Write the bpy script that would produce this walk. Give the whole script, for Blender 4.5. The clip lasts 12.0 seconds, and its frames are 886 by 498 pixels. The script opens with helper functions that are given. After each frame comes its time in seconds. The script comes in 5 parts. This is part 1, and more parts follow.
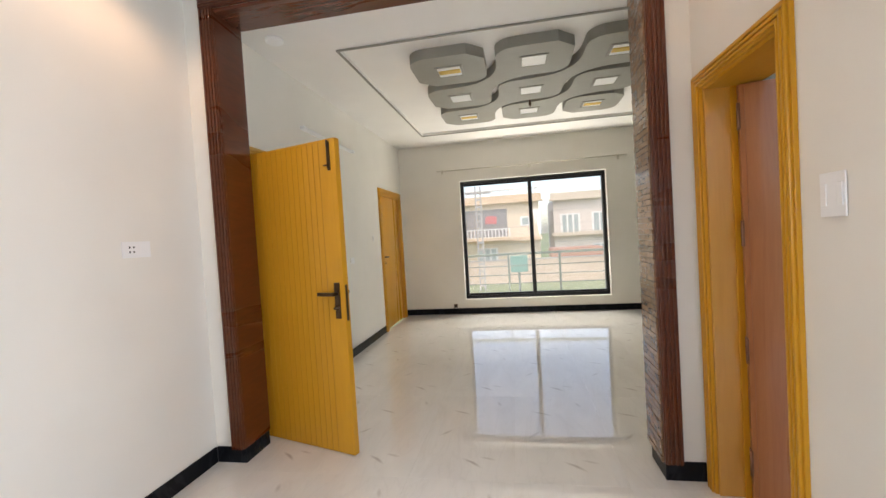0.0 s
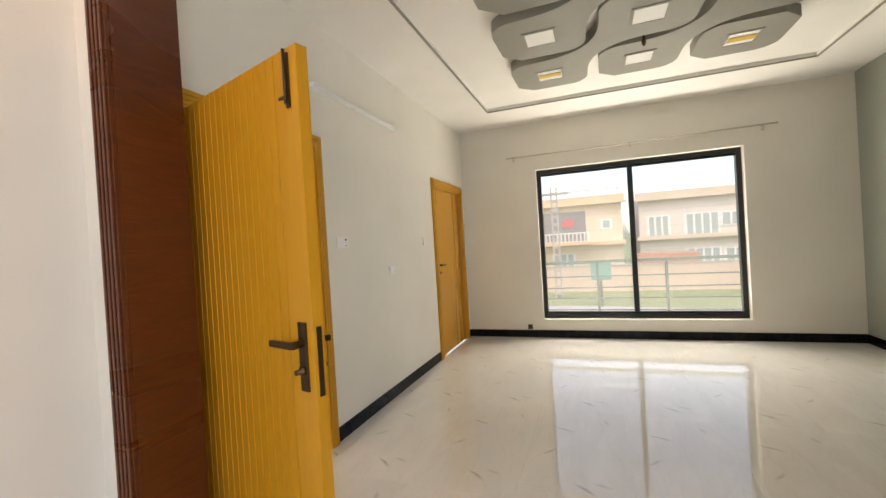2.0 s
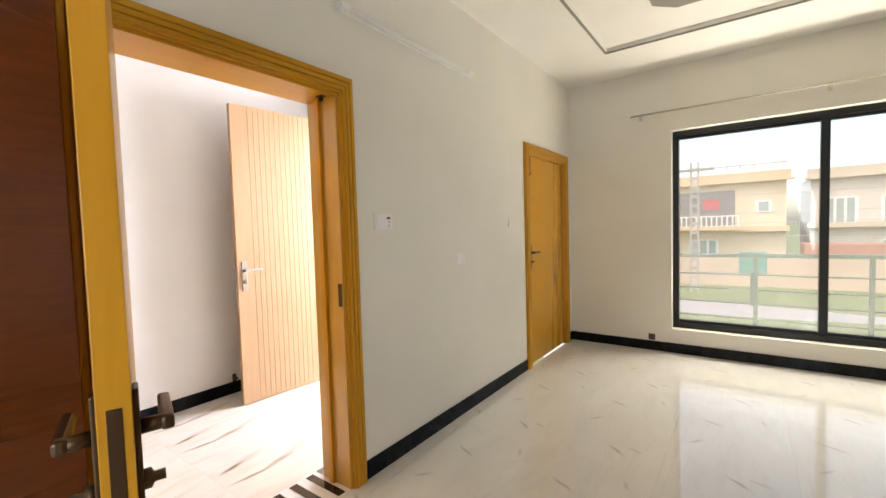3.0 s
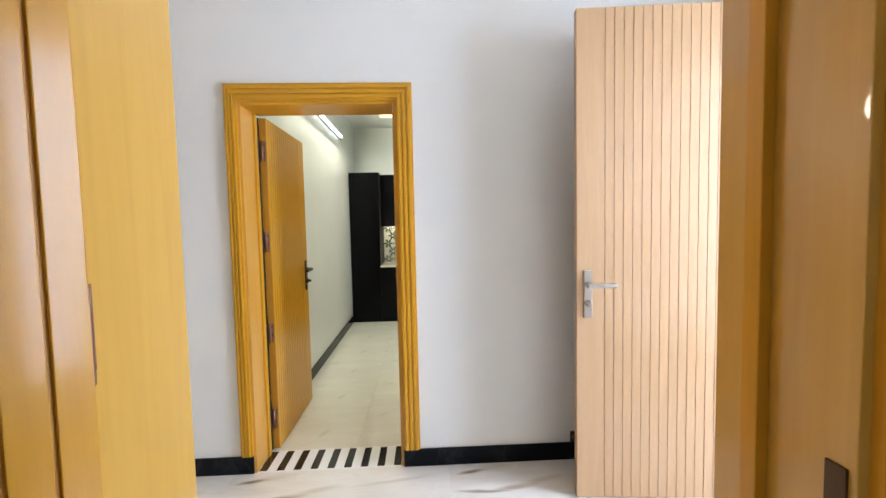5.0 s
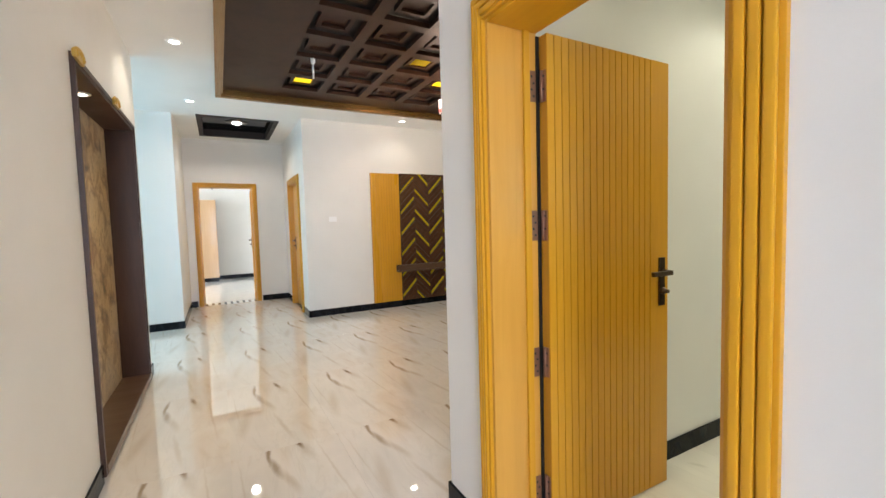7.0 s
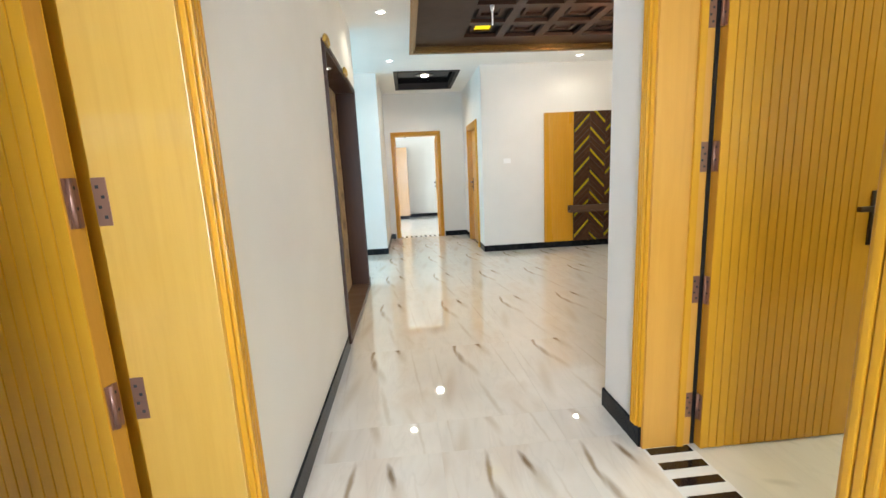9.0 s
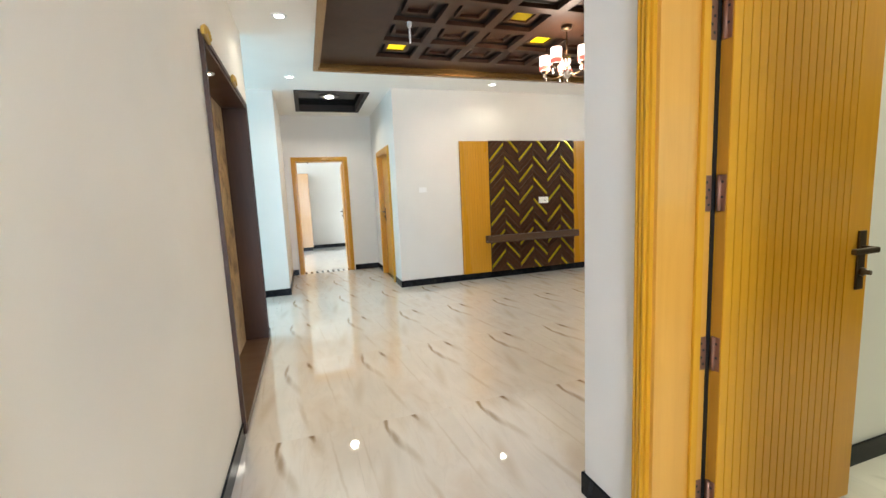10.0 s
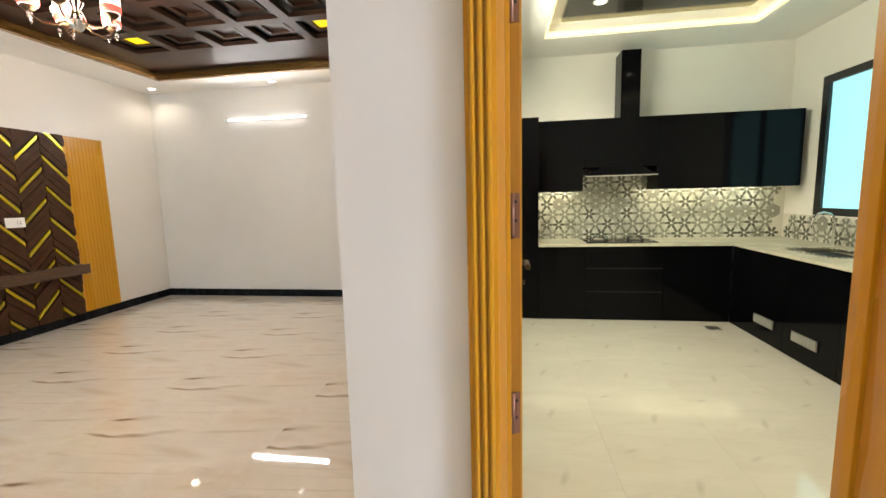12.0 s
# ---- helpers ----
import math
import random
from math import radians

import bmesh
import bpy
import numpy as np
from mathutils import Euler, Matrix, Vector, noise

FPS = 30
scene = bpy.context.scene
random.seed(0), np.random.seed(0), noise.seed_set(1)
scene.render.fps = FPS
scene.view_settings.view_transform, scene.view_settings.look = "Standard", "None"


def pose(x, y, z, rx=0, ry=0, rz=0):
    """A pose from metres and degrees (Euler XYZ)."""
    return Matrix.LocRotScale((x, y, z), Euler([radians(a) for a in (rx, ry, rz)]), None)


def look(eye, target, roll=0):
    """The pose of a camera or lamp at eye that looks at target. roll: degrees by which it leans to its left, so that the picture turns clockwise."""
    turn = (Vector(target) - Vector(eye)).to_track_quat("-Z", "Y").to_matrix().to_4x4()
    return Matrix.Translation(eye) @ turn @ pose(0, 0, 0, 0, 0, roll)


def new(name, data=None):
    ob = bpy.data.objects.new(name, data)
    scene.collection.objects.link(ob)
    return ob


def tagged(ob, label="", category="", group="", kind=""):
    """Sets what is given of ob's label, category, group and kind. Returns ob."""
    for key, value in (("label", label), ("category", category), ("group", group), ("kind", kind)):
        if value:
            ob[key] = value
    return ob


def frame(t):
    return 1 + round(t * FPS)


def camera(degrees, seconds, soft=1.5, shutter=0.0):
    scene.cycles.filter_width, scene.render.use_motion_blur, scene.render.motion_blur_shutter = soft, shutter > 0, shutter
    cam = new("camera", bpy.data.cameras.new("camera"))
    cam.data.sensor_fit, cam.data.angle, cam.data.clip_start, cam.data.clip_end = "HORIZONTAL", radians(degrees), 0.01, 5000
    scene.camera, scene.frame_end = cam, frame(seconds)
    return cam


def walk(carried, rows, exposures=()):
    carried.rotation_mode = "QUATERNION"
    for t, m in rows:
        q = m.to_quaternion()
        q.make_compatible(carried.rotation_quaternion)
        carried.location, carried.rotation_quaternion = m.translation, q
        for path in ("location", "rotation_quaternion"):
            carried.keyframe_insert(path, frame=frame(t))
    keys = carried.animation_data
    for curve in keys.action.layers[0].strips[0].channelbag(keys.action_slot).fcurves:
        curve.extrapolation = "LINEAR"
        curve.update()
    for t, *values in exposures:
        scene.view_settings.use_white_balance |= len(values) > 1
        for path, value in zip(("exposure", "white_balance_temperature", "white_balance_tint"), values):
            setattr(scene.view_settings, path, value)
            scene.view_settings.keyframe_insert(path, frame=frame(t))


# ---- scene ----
cam = camera(93.8, 12.0)
PATH = [
    (0, (1.991, 0.351, 1.366), (1.635, 2.318, 1.306), -3.5),
    (0.5, (1.935, 0.528, 1.355), (1.311, 2.428, 1.323), -4.2),
    (1, (1.852, 0.834, 1.374), (1.259, 2.744, 1.386), -3.8),
    (1.5, (1.845, 1.242, 1.38), (1.193, 3.132, 1.403), -3.7),
    (2, (1.773, 1.689, 1.34), (1.083, 3.566, 1.324), -3.5),
    (2.5, (1.733, 2.149, 1.34), (0.882, 3.958, 1.291), -2.7),
    (2.7, (1.724, 2.346, 1.356), (0.749, 4.091, 1.286), -2.2),
    (4.3, (0.989, 3.399, 1.351), (-0.884, 4.091, 1.236), -1.4),
    (4.5, (0.847, 3.452, 1.349), (-1.079, 3.981, 1.237), -1.4),
    (5, (0.429, 3.548, 1.380), (-1.566, 3.638, 1.262), -1.2),
    (5.5, (-0.031, 3.641, 1.357), (-1.998, 3.291, 1.262), -1.6),
    (6, (-0.396, 3.67, 1.327), (-2.238, 2.899, 1.217), -1.8),
    (6.5, (-0.739, 3.705, 1.324), (-2.273, 2.426, 1.228), -1.3),
    (7, (-0.982, 3.863, 1.31), (-1.93, 2.105, 1.192), -1.6),
    (7.5, (-0.946, 4.169, 1.295), (-1.33, 2.22, 1.067), -1.8),
    (7.7, (-0.919, 4.273, 1.292), (-1.149, 2.309, 0.992), -2.4),
    (9.3, (-0.872, 4.129, 1.276), (-1.027, 2.167, 0.921), -2.8),
    (9.5, (-0.84, 4.002, 1.297), (-1.104, 2.046, 0.978), -2.8),
    (10, (-0.82, 3.624, 1.325), (-1.432, 1.737, 1.074), -2.6),
    (10.5, (-0.856, 3.277, 1.335), (-1.886, 1.577, 1.106), -2.9),
    (11, (-0.881, 2.972, 1.343), (-2.32, 1.602, 1.106), -2.7),
    (11.3, (-0.949, 2.812, 1.337), (-2.599, 1.709, 1.091), -2.6),
    (11.5, (-0.981, 2.73, 1.341), (-2.748, 1.828, 1.095), -2.4),
    (12, (-1.008, 2.578, 1.351), (-2.969, 2.277, 1.099), -1.5),
]
walk(cam, [(t, look(eye, target, roll)) for t, eye, target, roll in PATH], [
    (0.0, 0.96, 6850, 19), (1.5, 1.02, 7200, 19), (2.7, 1.02, 7450, 20), (4.3, 1.08, 6350, 2), (4.5, 0.95, 6300, 2), (5.0, 0.60, 6250, 10),
    (6.0, 0.62, 6150, 5), (6.5, 0.57, 6350, 8), (7.0, 0.52, 6600, 11), (7.5, 0.62, 6500, 7), (9.5, 0.66, 6450, 6), (10.5, 0.58, 6650, 9), (12.0, 0.70, 7000, 12)])

# ---- world and lights ----
world = bpy.data.worlds.new("sky")
scene.world = world
world.use_nodes = True
wn = world.node_tree.nodes
sky = wn.new("ShaderNodeTexSky")
sky.sky_type, sky.sun_disc = "NISHITA", False
sky.sun_elevation, sky.sun_rotation = radians(52), radians(200)
sky.dust_density, sky.air_density = 2.0, 1.0
wn["Background"].inputs[1].default_value = 0.155
world.node_tree.links.new(sky.outputs[0], wn["Background"].inputs[0])


def lamp(name, kind, m, power, color=(1, 1, 1), size=0.1, size_y=None, spot=100, blend=0.6):
    data = bpy.data.lights.new(name, kind)
    data.energy, data.color = power, color
    if kind == "AREA":
        data.size = size
        if size_y:
            data.shape, data.size_y = "RECTANGLE", size_y
    elif kind == "SPOT":
        data.shadow_soft_size, data.spot_size, data.spot_blend = size, radians(spot), blend
    elif kind == "SUN":
        data.angle = size
    else:
        data.shadow_soft_size = size
    ob = new(name, data)
    ob.matrix_world = m
    return ob


DAY, COOL, WARM = (0.90, 0.95, 1.0), (0.62, 0.82, 1.0), (1.0, 0.74, 0.46)
lamp("sun", "SUN", look((0, 0, 30), (-3, 14, 0)), 0.85, (1, 0.95, 0.88), radians(12))
# daylight through the openings
lamp("window_daylight", "AREA", look((2.25, 9.4, 4.2), (2.25, 3.0, 0.6)), 120, (0.96, 1.0, 0.91), 4.0, 1.2)
# unseen fill lamp added below the sill, for daylight bounced off the balcony floor
lamp("balcony_daylight", "AREA", look((2.25, 8.25, -0.10), (2.25, 6.25, 3.36)), 46, (0.97, 1.0, 0.90), 3.6, 0.5)
lamp("entrance_daylight", "AREA", look((-0.69, 6.05, 1.5), (-1.6, 3.6, 1.1)), 96, (0.68, 0.79, 1.0), 0.85, 2.2)
lamp("stair_daylight", "AREA", look((2.5, -1.75, 1.7), (-0.5, -2.2, 1.4)), 50, (0.36, 0.71, 1.0), 1.4, 1.8)
lamp("far_room_daylight", "AREA", look((1.4, -6.6, 1.6), (-2, -6.8, 1.2)), 95, (0.82, 0.92, 1.0), 2.0, 1.8)
lamp("side_daylight", "AREA", look((2.86, 0.35, 1.35), (0, 0.9, 0.5)), 24, (0.68, 0.84, 1.0), 1.2, 1.6)
# lamps of the rooms
# the last two warm spots are unseen, added to brighten door and wall
for wx, wy, power in ((0.42, 2.12, 6.0), (1.45, 1.2, 6.5), (2.45, 2.12, 4)):
    lamp("warm_lamp", "SPOT", look((wx, wy, 2.9), (wx, wy, 0)), power, (1.0, 0.62, 0.33), 0.05, spot=150)
lamp("chandelier_glow", "POINT", pose(-3.39, -0.06, 2.46), 58, (1.0, 0.82, 0.66), 0.24)
for dx, dy, power in ((-0.74, -0.27, 12), (-0.76, -2.04, 12), (-3.5, -2.0, 8), (-6.15, -2.1, 5)):
    lamp("downlight_beam", "SPOT", look((dx, dy, 2.86), (dx, dy, 0)), power, (1.0, 0.93, 0.80), 0.04, spot=140)
lamp("passage_beam", "SPOT", look((-1.3, -3.35, 2.90), (-1.3, -3.35, 0)), 22, (1.0, 0.95, 0.86), 0.06, spot=150)
lamp("tube_glow", "AREA", look((-6.30, -0.6, 2.45), (-3, -0.6, 1.6)), 11, (0.93, 0.97, 1.0), 1.2, 0.05)
lamp("tube_glow_kitchen", "AREA", look((-4.34, 2.58, 2.515), (-4.34, 5, 1.2)), 26, (0.94, 1.0, 0.80), 1.2, 0.05)
for kx, ky in ((-5.0, 3.4), (-3.4, 3.4), (-4.2, 4.3)):
    lamp("kitchen_beam", "SPOT", look((kx, ky, 2.90), (kx, ky, 0)), 24, (1.0, 0.93, 0.76), 0.04, spot=140)
lamp("cabinet_strip", "AREA", look((-5.90, 4.75, 1.355), (-6.13, 4.75, 1.1)), 1.9, (1.0, 0.95, 0.66), 1.3, 0.03)
lamp("cabinet_strip", "AREA", look((-5.86, 3.16, 1.35), (-6.10, 3.16, 1.1)), 0.9, (1.0, 0.95, 0.66), 0.45, 0.03)

# ---- materials ----


def material(name, color=(0.8, 0.8, 0.8), rough=0.5, metal=0.0, spec=0.5, coat=0.0):
    m = bpy.data.materials.new(name)
    m.use_nodes = True
    b = m.node_tree.nodes["Principled BSDF"]
    b.inputs["Base Color"].default_value = (*color, 1)
    b.inputs["Roughness"].default_value = rough
    b.inputs["Metallic"].default_value = metal
    b.inputs["Specular IOR Level"].default_value = spec
    b.inputs["Coat Weight"].default_value = coat
    b.inputs["Coat Roughness"].default_value = 0.08
    return m


def node(m, kind, **inputs):
    n = m.node_tree.nodes.new(kind)
    for key, value in inputs.items():
        n.inputs[key.replace("_", " ")].default_value = value
    return n


def link(m, a, b):
    m.node_tree.links.new(a, b)


def coords(m, scale, shift=False):
    """Object coordinates scaled, shifted for each object by its own random number where wanted."""
    tc, mp = node(m, "ShaderNodeTexCoord"), node(m, "ShaderNodeMapping", Scale=scale)
    link(m, tc.outputs["Object"], mp.inputs["Vector"])
    if shift:
        info, mul = node(m, "ShaderNodeObjectInfo"), node(m, "ShaderNodeMath")
        mul.operation = "MULTIPLY"
        mul.inputs[1].default_value = 37.0
        link(m, info.outputs["Random"], mul.inputs[0])
        comb = node(m, "ShaderNodeCombineXYZ")
        for i in range(3):
            link(m, mul.outputs[0], comb.inputs[i])
        link(m, comb.outputs[0], mp.inputs["Location"])
    return mp.outputs[0]


def noise_tex(m, vec, scale, detail=4.0, rough=0.55, distort=0.0):
    n = node(m, "ShaderNodeTexNoise", Scale=scale, Detail=detail, Roughness=rough, Distortion=distort)
    link(m, vec, n.inputs["Vector"])
    return n.outputs["Fac"]


def ramp(m, fac, *stops):
    r = node(m, "ShaderNodeValToRGB")
    while len(r.color_ramp.elements) < len(stops):
        r.color_ramp.elements.new(0.5)
    for e, (p, c) in zip(r.color_ramp.elements, stops):
        e.position, e.color = p, (*c, 1) if len(c) == 3 else c
    link(m, fac, r.inputs[0])
    return r.outputs[0]


def mixed(m, fac, a, b, mode="MIX"):
    n = m.node_tree.nodes.new("ShaderNodeMix")
    n.data_type, n.blend_type = "RGBA", mode
    for value, s in ((fac, n.inputs[0]), (a, n.inputs[6]), (b, n.inputs[7])):
        if isinstance(value, bpy.types.NodeSocket):
            link(m, value, s)
        elif isinstance(value, tuple):
            s.default_value = (*value, 1)
        else:
            s.default_value = value
    return n.outputs[2]


def bump(m, height, strength=0.1, distance=0.01):
    n = node(m, "ShaderNodeBump", Strength=strength, Distance=distance)
    link(m, height, n.inputs["Height"])
    link(m, n.outputs[0], m.node_tree.nodes["Principled BSDF"].inputs["Normal"])


def shade(m, color=None, rough=None):
    b = m.node_tree.nodes["Principled BSDF"]
    if color is not None:
        link(m, color, b.inputs["Base Color"])
    if rough is not None:
        link(m, rough, b.inputs["Roughness"])
    return m


def paint(name, color, rough=0.45):
    m = material(name, color, rough)
    v = coords(m, (1, 1, 1))
    big = noise_tex(m, v, 0.9, 3)
    low, high = tuple(c * 0.94 for c in color), tuple(min(1, c * 1.03) for c in color)
    c = ramp(m, big, (0.3, low), (0.7, high))
    fine = noise_tex(m, v, 90, 3)
    bump(m, fine, 0.06, 0.004)
    return shade(m, c, ramp(m, noise_tex(m, v, 5), (0.3, (rough - 0.07,) * 3), (0.7, (rough + 0.07,) * 3)))


def wood(name, light, dark, rough=0.3, coat=0.3, stretch=(14, 14, 0.9), knots=True, shift=False):
    m = material(name, light, rough, coat=coat)
    v = coords(m, stretch, shift)
    grain = noise_tex(m, v, 1.6, 6, 0.6, 1.2)
    broad = noise_tex(m, coords(m, tuple(s * 0.16 for s in stretch), shift), 1.3, 3, 0.5, 0.6)
    mid = tuple((a + b) / 2 for a, b in zip(light, dark))
    c = ramp(m, grain, (0.30, dark), (0.45, mid), (0.62, light))
    c2 = ramp(m, broad, (0.35, tuple(x * 0.86 for x in light)), (0.65, light))
    c = mixed(m, 0.45, c, c2)
    fine = noise_tex(m, coords(m, tuple(s * 9 for s in stretch), shift), 1.2, 3)
    c = mixed(m, ramp(m, fine, (0.52, (0, 0, 0)), (0.72, (0.18,) * 3)), c, dark)
    if knots:
        vo = node(m, "ShaderNodeTexVoronoi", Scale=1.0)
        link(m, coords(m, (2.6, 2.6, 1.1), shift), vo.inputs["Vector"])
        k = ramp(m, vo.outputs["Distance"], (0.025, (0.8,) * 3), (0.06, (0, 0, 0)))
        c = mixed(m, k, c, (0.11, 0.045, 0.012))
    bump(m, grain, 0.05, 0.003)
    return shade(m, c, ramp(m, broad, (0.3, (rough - 0.06,) * 3), (0.7, (rough + 0.08,) * 3)))


def marble(name, base, vein, dash, rough=0.06, scale=1.0, amount=0.5, dash_amount=0.9, turn=0.5):
    """Polished tile: cloudy ground, soft long veins and short dark flecks along one direction."""
    m = material(name, base, rough, spec=0.5)
    tc = node(m, "ShaderNodeTexCoord")
    info, mul, comb = node(m, "ShaderNodeObjectInfo"), node(m, "ShaderNodeMath"), node(m, "ShaderNodeCombineXYZ")
    mul.operation = "MULTIPLY"
    mul.inputs[1].default_value = 61.0
    link(m, info.outputs["Random"], mul.inputs[0])
    link(m, mul.outputs[0], comb.inputs[0])
    link(m, mul.outputs[0], comb.inputs[1])
    add = node(m, "ShaderNodeVectorMath")
    link(m, tc.outputs["Object"], add.inputs[0])
    link(m, comb.outputs[0], add.inputs[1])
    turned = node(m, "ShaderNodeMapping", Rotation=(0, 0, turn))
    link(m, add.outputs[0], turned.inputs["Vector"])

    def squeezed(s):
        mp = node(m, "ShaderNodeMapping", Scale=s)
        link(m, turned.outputs[0], mp.inputs["Vector"])
        return mp.outputs[0]
    cloud = noise_tex(m, squeezed((1.2 * scale, 0.45 * scale, 1)), 1.6, 5, 0.55, 0.8)
    c = ramp(m, cloud, (0.30, tuple(x * 0.86 for x in base)), (0.55, base), (0.75, tuple(min(1, x * 1.04) for x in base)))
    long = noise_tex(m, squeezed((3.2 * scale, 0.55 * scale, 1)), 1.5, 6, 0.6, 1.6)
    lv = ramp(m, long, (0.455, (0, 0, 0)), (0.5, (amount,) * 3), (0.545, (0, 0, 0)))
    c = mixed(m, lv, c, vein)
    short = noise_tex(m, squeezed((9.0 * scale, 1.5 * scale, 1)), 1.0, 4, 0.55, 0.9)
    gate = noise_tex(m, squeezed((2.1 * scale, 1.3 * scale, 1)), 1.9, 2)
    d = ramp(m, short, (0.60, (0, 0, 0)), (0.70, (dash_amount,) * 3))
    g = ramp(m, gate, (0.52, (0, 0, 0)), (0.62, (1, 1, 1)))
    c = mixed(m, mixed(m, 1.0, d, g, "MULTIPLY"), c, dash)
    return shade(m, c, ramp(m, cloud, (0.3, (rough * 0.7,) * 3), (0.7, (rough * 1.5,) * 3)))


def printed_tile(name, base, flecks, rough=0.05, cloud=0.90, warm=(0.56, 0.47, 0.37), shift=0.0):
    """Polished printed tile: soft clouds in every tile, and flecks given as x, y, length, width, turn, strength, colour in the tile's own metres."""
    m = material(name, base, rough, spec=0.75, coat=0.35)
    m.node_tree.nodes["Principled BSDF"].inputs["Coat Roughness"].default_value = 0.012
    tc = node(m, "ShaderNodeTexCoord")
    where = tc.outputs["Object"]
    if shift:
        info, mul, comb, add = node(m, "ShaderNodeObjectInfo"), node(m, "ShaderNodeMath"), node(m, "ShaderNodeCombineXYZ"), node(m, "ShaderNodeVectorMath")
        mul.operation = "MULTIPLY"
        mul.inputs[1].default_value = shift
        link(m, info.outputs["Random"], mul.inputs[0])
        link(m, mul.outputs[0], comb.inputs[2])
        link(m, where, add.inputs[0])
        link(m, comb.outputs[0], add.inputs[1])
        noise_at = add.outputs[0]
    else:
        noise_at = where

    def squeezed(sc, turn=0.0):
        mp = node(m, "ShaderNodeMapping", Scale=sc, Rotation=(0, 0, turn))
        link(m, noise_at, mp.inputs["Vector"])
        return mp.outputs[0]
    soft = noise_tex(m, squeezed((2.6, 0.9, 1), 0.25), 1.5, 5, 0.55, 0.7)
    c = ramp(m, soft, (0.32, tuple(x * cloud for x in base)), (0.52, base), (0.70, tuple(min(1, x * 1.05) for x in base)))
    tint = noise_tex(m, squeezed((3.4, 1.1, 1), 0.35), 1.2, 4, 0.5, 0.9)
    c = mixed(m, ramp(m, tint, (0.50, (0, 0, 0)), (0.72, (0.60,) * 3)), c, warm)
    thin = noise_tex(m, squeezed((4.5, 0.8, 1), 0.3), 1.3, 5, 0.55, 1.2)
    c = mixed(m, ramp(m, thin, (0.475, (0, 0, 0)), (0.5, (0.10,) * 3), (0.525, (0, 0, 0))), c, tuple(x * 0.6 for x in warm))
    wob = node(m, "ShaderNodeTexNoise", Scale=8.0, Detail=3.0)
    link(m, where, wob.inputs["Vector"])
    sub, sc, bent = node(m, "ShaderNodeVectorMath"), node(m, "ShaderNodeVectorMath"), node(m, "ShaderNodeVectorMath")
    sub.operation, sc.operation = "SUBTRACT", "SCALE"
    sub.inputs[1].default_value = (0.5, 0.5, 0.5)
    sc.inputs["Scale"].default_value = 0.028
    link(m, wob.outputs["Color"], sub.inputs[0])
    link(m, sub.outputs[0], sc.inputs[0])
    link(m, where, bent.inputs[0])
    link(m, sc.outputs[0], bent.inputs[1])
    for x, y, length, width, turn, strength, color in flecks:
        mp = node(m, "ShaderNodeMapping", Location=(x, y, 0), Rotation=(0, 0, radians(turn)), Scale=(width / 2, length / 2, 5.0))
        mp.vector_type = "TEXTURE"
        link(m, bent.outputs[0], mp.inputs["Vector"])
        ln = node(m, "ShaderNodeVectorMath")
        ln.operation = "LENGTH"
        link(m, mp.outputs[0], ln.inputs[0])
        c = mixed(m, ramp(m, ln.outputs["Value"], (0.25, (strength,) * 3), (1.0, (0, 0, 0))), c, color)
    return shade(m, c, ramp(m, soft, (0.3, (rough * 0.75,) * 3), (0.7, (rough * 1.4,) * 3)))


def glow(name, color, strength):
    m = material(name, color, 0.4)
    b = m.node_tree.nodes["Principled BSDF"]
    b.inputs["Emission Color"].default_value = (*color, 1)
    b.inputs["Emission Strength"].default_value = strength
    return m


WALL = paint("wall_paint", (0.87, 0.84, 0.77), 0.42)
WALL_COOL = paint("lounge_paint", (0.80, 0.78, 0.74), 0.36)
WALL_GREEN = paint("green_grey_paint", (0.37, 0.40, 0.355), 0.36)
CEILING = paint("ceiling_paint", (0.91, 0.89, 0.85), 0.6)
GREY = paint("grey_ceiling_paint", (0.30, 0.29, 0.25), 0.55)
BLACK_TILE = marble("black_skirting", (0.008, 0.009, 0.011), (0.03, 0.03, 0.035), (0.02, 0.02, 0.02), 0.14)
BLACK_TILE.node_tree.nodes["Principled BSDF"].inputs["Specular IOR Level"].default_value = 0.10
OAK = wood("yellow_ash_wood", (0.67, 0.327, 0.020), (0.575, 0.265, 0.013), 0.30, 0.15)
OAK_X = wood("yellow_ash_wood_across", (0.67, 0.327, 0.020), (0.575, 0.265, 0.013), 0.30, 0.15, (0.9, 14, 14), False)
# polished ash with the daylight on the lobby jamb mixed into its colour
OAK_JAMB_LIT = wood("polished_daylit_ash_jamb", (0.66, 0.375, 0.065), (0.57, 0.31, 0.042), 0.30, 0.8)
OAK_JAMB_LIT.node_tree.nodes["Principled BSDF"].inputs["Coat Roughness"].default_value = 0.03
# same ash, its colour lifted to tan for entrance daylight on the jambs
OAK_TAN_LIT = wood("daylit_tan_ash_jamb", (0.68, 0.335, 0.055), (0.58, 0.272, 0.036), 0.30, 0.5)
# the same ash darkened, with the shade between slats put into its colour
GROOVE = wood("shaded_groove_wood", (0.52, 0.235, 0.020), (0.42, 0.18, 0.014), 0.5, 0.0, knots=False)
OAK_RED = wood("reddish_ash_wood", (0.50, 0.20, 0.075), (0.36, 0.12, 0.04), 0.32, 0.3)
OAK_PALE = wood("pale_ash_wood", (0.51, 0.32, 0.17), (0.42, 0.25, 0.115), 0.32, 0.3)
MAHOGANY = wood("mahogany", (0.125, 0.028, 0.007), (0.048, 0.011, 0.004), 0.3, 0.25, (2.6, 2.6, 20), False)
MAHOGANY_X = wood("mahogany_across", (0.125, 0.028, 0.007), (0.048, 0.011, 0.004), 0.3, 0.25, (2.2, 20, 20), False)
